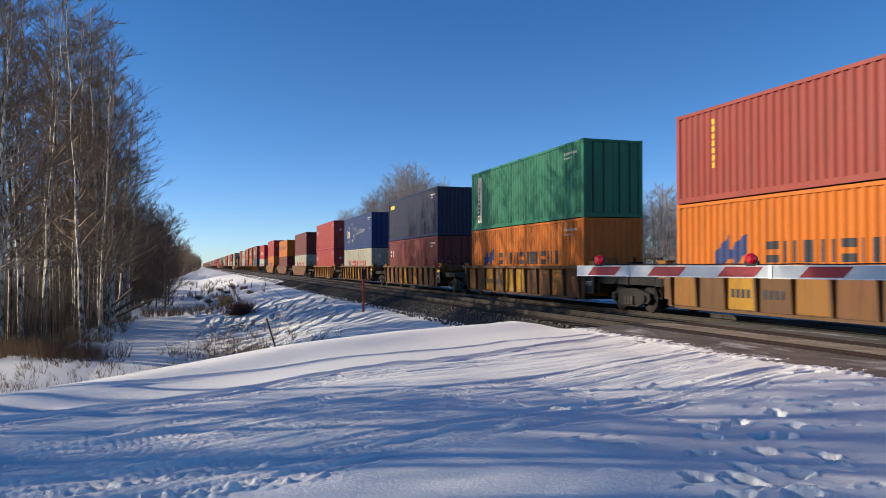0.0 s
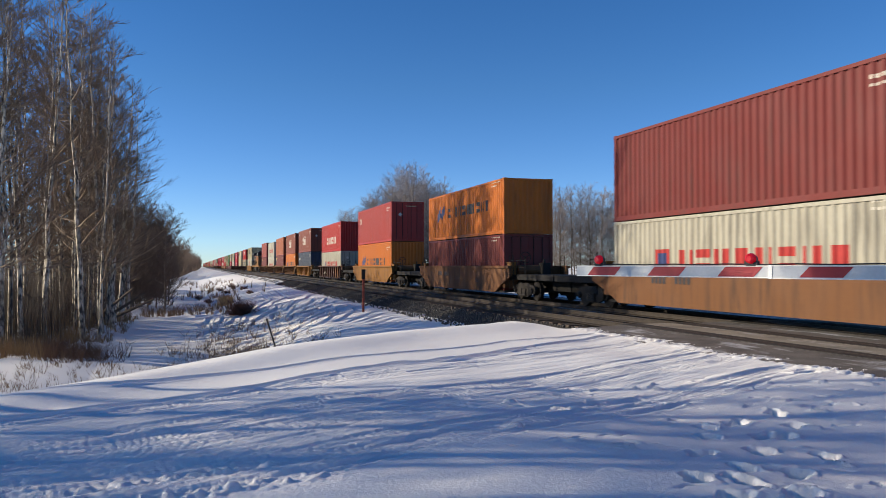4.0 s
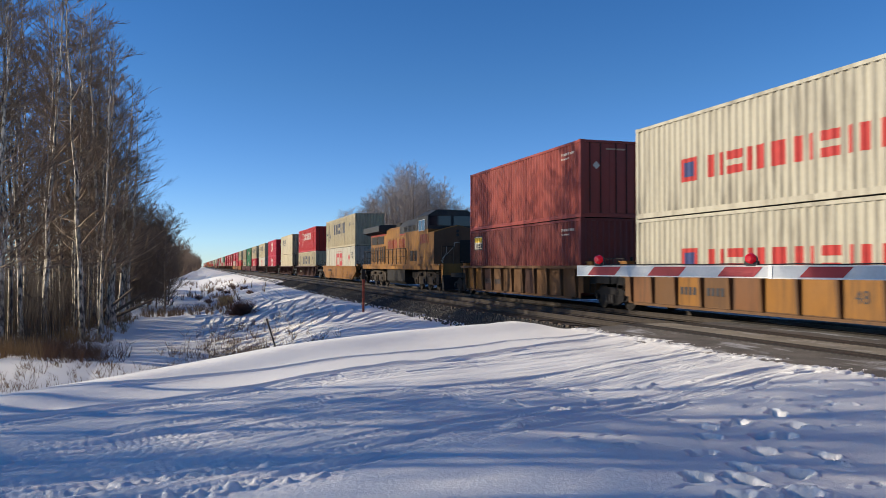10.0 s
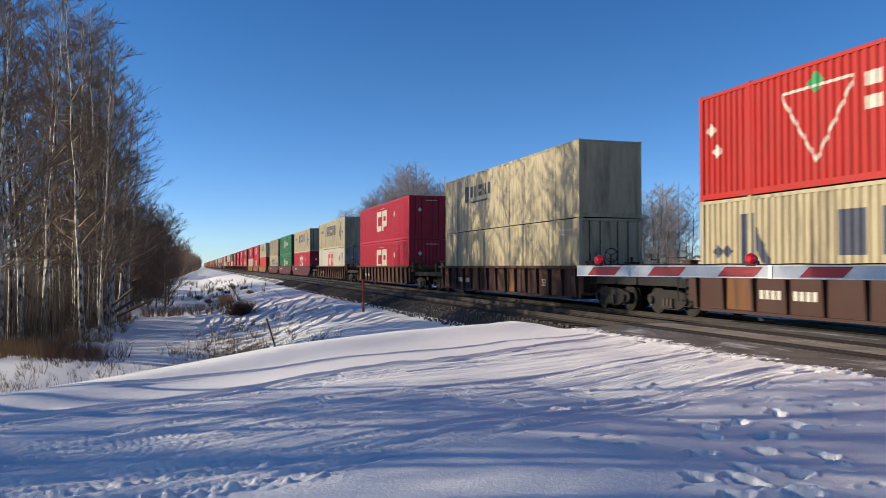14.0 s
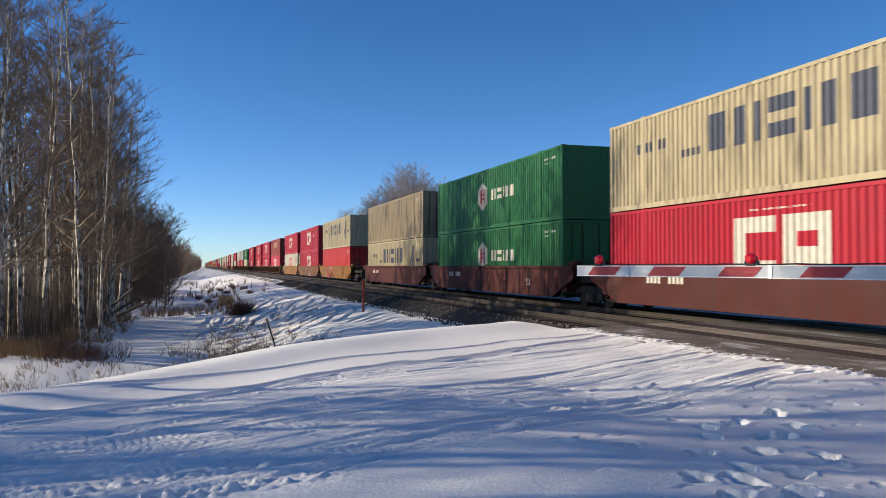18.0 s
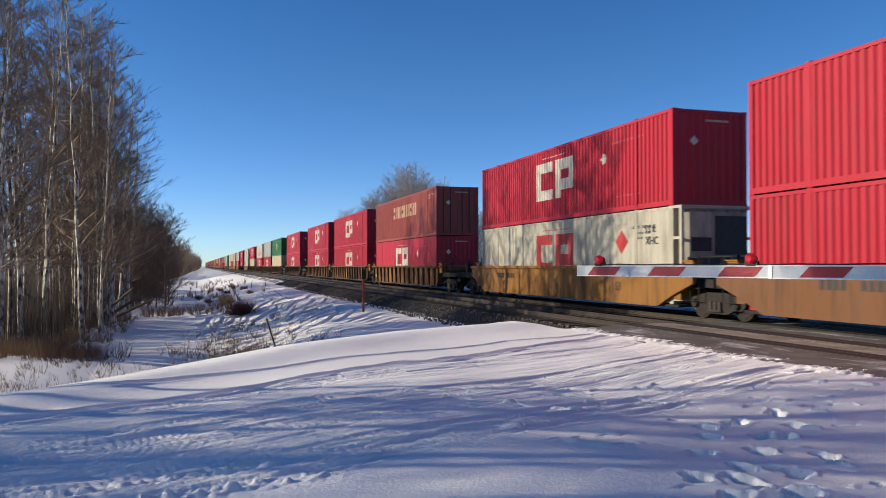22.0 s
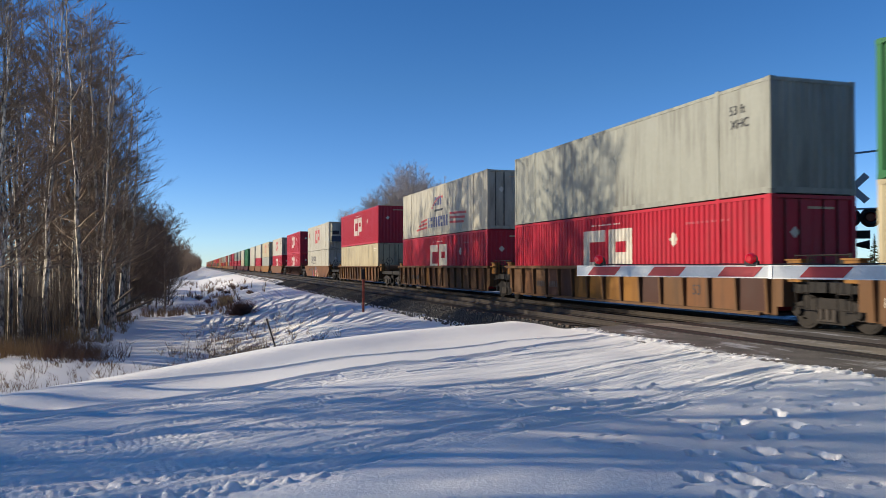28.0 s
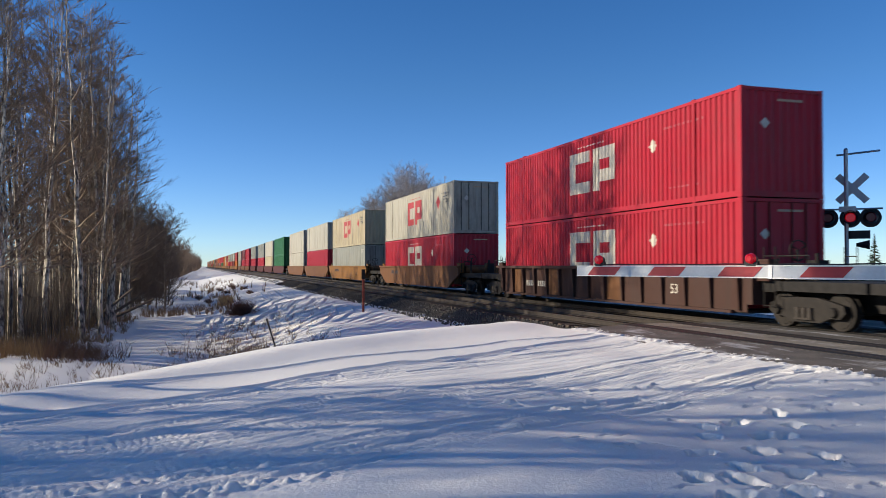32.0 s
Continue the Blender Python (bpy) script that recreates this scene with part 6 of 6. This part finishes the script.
def bush(x, y, size, seed, twigs):
    r = random.Random(seed)
    s = Shape()
    for i in range(twigs):
        w, e = r.uniform(0, 6.28), r.uniform(0.15, 1.3)
        d = Vector((math.cos(w) * math.cos(e), math.sin(w) * math.cos(e), math.sin(e)))
        p = Vector((r.gauss(0, 0.12), r.gauss(0, 0.12), -0.05)) * size
        ln = size * r.uniform(0.5, 1.1)
        q = p + d * ln * 0.5
        s.tube(p, q, 0.012, 0.008, 3, caps=False)
        for k in range(4):
            q2 = q + (d + Vector((r.uniform(-1, 1), r.uniform(-1, 1), r.uniform(-0.5, 0.6))) * 0.7).normalized() * ln * 0.5
            s.tube(q, q2, 0.008, 0.004, 3, caps=False)
            q3 = q2 + Vector((r.uniform(-1, 1), r.uniform(-1, 1), r.uniform(-0.4, 0.6))) * ln * 0.16
            s.tube(q2, q3, 0.006, 0.003, 3, caps=False)
    single("bush", s, DEEP_BUSH, "dark bare low bush on the snowy bank", "bush", "bushes on the bank", at=Matrix.Translation((x, y, float(height(x, y)))))


DEEP_BUSH = plain("bush_twigs", (0.17, 0.085, 0.06), 0.9, 0, 0.4, 4)
bush(2.75, 51.0, 1.1, 61, 330)
for i in range(8):
    bush(rw.uniform(0, 5), rw.uniform(66, 105), rw.uniform(0.35, 0.6), 70 + i, 70)

MARKER = plain("red_brown_post_paint", (0.24, 0.055, 0.035), 0.7, 0, 0.3)
post = thing("marker_post", Matrix.Translation((7.5, 36.4, float(height(7.5, 36.4)))), "thin red-brown steel marker post beside the ballast", "post")
part("shaft", Shape().box(-0.05, 0.05, -0.03, 0.03, -0.2, 1.55), MARKER, post)
part("head", Shape().box(-0.09, 0.09, -0.04, 0.04, 1.55, 2.0, 0.02), DARK, post, "dark marker head")
z = float(height(1.6, 16.6))
stake = thing("leaning_stake", Matrix.Translation((1.6, 16.6, z)) @ Matrix.Rotation(radians(-17), 4, "Y"), "leaning black stake in the snow", "stake")
part("shaft", Shape().tube((0, 0, -0.2), (0, 0, 0.66), 0.02, 0.018, 8), BLACK, stake)
part("cap", Shape().tube((0, 0, 0.66), (0, 0, 0.69), 0.026, 0.02, 8), BLACK, stake)
for k, (x, y, w) in enumerate(((-5.3, 46.7, 40), (-4.9, 47.0, 33), (-4.6, 47.3, 25))):
    lg = Shape().tube((0, 0, 0), (2.7, 0, 0), 0.10, 0.06, 8).tube((2.0, 0, 0), (2.5, 0.4, 0.25), 0.04, 0.015, 5)
    single("fallen_log", lg, DEEP_BARK, "dark fallen trunk leaning out of the wood", "log", "fallen trunks", at=Matrix.Translation((x, y, float(height(x, y)) + 0.15)) @ Matrix.Rotation(radians(-12), 4, "Z") @ Matrix.Rotation(radians(-w), 4, "Y"))

# ---------------------------------------------------------------- houses beyond the line
SIDING = plain("pale_siding", (0.55, 0.54, 0.50), 0.7, 0, 0.1, 2)
SHINGLE = plain("dark_roof", (0.16, 0.18, 0.17), 0.8, 0, 0.3, 4)


def house(x, y, wide, deep, wall, roof, turn, label, windows):
    h = thing("house", Matrix.Translation((x, y, -1.0)) @ Matrix.Rotation(turn, 4, "Z"), label, "house", "buildings beyond the line")
    part("wall", Shape().box(-wide / 2, wide / 2, -deep / 2, deep / 2, 0, wall).extrude([(-deep / 2, wall), (deep / 2, wall), (0, wall + roof)], "x", -wide / 2, wide / 2), SIDING, h)
    for sy in (-1, 1):
        part("roof", Shape().extrude([(sy * (deep / 2 + 0.4), wall - 0.25), (sy * (deep / 2 + 0.4), wall - 0.05), (0, wall + roof + 0.25), (0, wall + roof + 0.02)], "x", -wide / 2 - 0.4, wide / 2 + 0.4), SHINGLE, h)
    for i in range(windows):
        wx = -wide / 2 + wide * (i + 0.7) / (windows + 0.4)
        win = part("window", Shape().box(wx - 0.6, wx + 0.6, -deep / 2 - 0.05, -deep / 2 + 0.02, 1.2, 2.3), GLASS, h)
        part("window_frame", Shape().box(wx - 0.7, wx + 0.7, -deep / 2 - 0.08, -deep / 2, 1.1, 1.2).box(wx - 0.7, wx + 0.7, -deep / 2 - 0.08, -deep / 2, 2.3, 2.4), WHITE_REFL, win)
    part("chimney", Shape().box(wide * 0.2, wide * 0.2 + 0.8, -0.4, 0.4, wall + roof - 0.8, wall + roof + 0.7), SIDING, h)
    return h


house(112, 136, 17, 9, 3.0, 2.0, radians(-35), "pale low house with a dark gabled roof", 4)
house(103, 140, 12, 8, 2.6, 1.8, radians(20), "pale farm building with a dark roof", 3)
house(128, 103, 14, 9, 2.8, 1.6, radians(-45), "low pale shed far beyond the line", 2)
house(150, 110, 18, 9, 2.6, 1.5, radians(-50), "low pale shed far beyond the line", 2)
CONIFER = plain("conifer_needles", (0.035, 0.06, 0.035), 0.9, 0, 0.4, 3)


def conifer(x, y, high, seed):
    r = random.Random(seed)
    t = thing("spruce_tree", Matrix.Translation((x, y, -1.0)), "dark green spruce beyond the line", "tree", "spruces beyond the line")
    part("trunk", Shape().tube((0, 0, 0), (0, 0, high * 0.95), 0.18, 0.03, 7), DEEP_BARK, t)
    s = Shape()
    for i in range(260):
        k = r.random() ** 0.8
        zz, w = high * (0.1 + 0.9 * k), r.uniform(0, 6.28)
        ln = (1 - k) * high * 0.24 * r.uniform(0.6, 1.15) + 0.15
        a = Vector((0, 0, zz))
        b = a + Vector((math.cos(w), math.sin(w), -0.25)) * ln
        side = Vector((-math.sin(w), math.cos(w), 0)) * (0.12 + ln * 0.18)
        s.quad(a, b.lerp(a, 0.4) + side, b, b.lerp(a, 0.4) - side)
    part("crown", s, CONIFER, t)


for i in range(9):
    conifer(118 + 5.5 * i + rw.uniform(-2, 2), 112 - 4 * i + rw.uniform(-4, 4), rw.uniform(5, 8.5), 400 + i)


# ---------------------------------------------------------------- motion of the train


def motions():
    for ob, y, z in MOVING:
        walk(ob, [(t, pose(LINE, y - V * t, z)) for t in (0.0, 8.0, 16.0, 24.0, 32.0)])


motions()
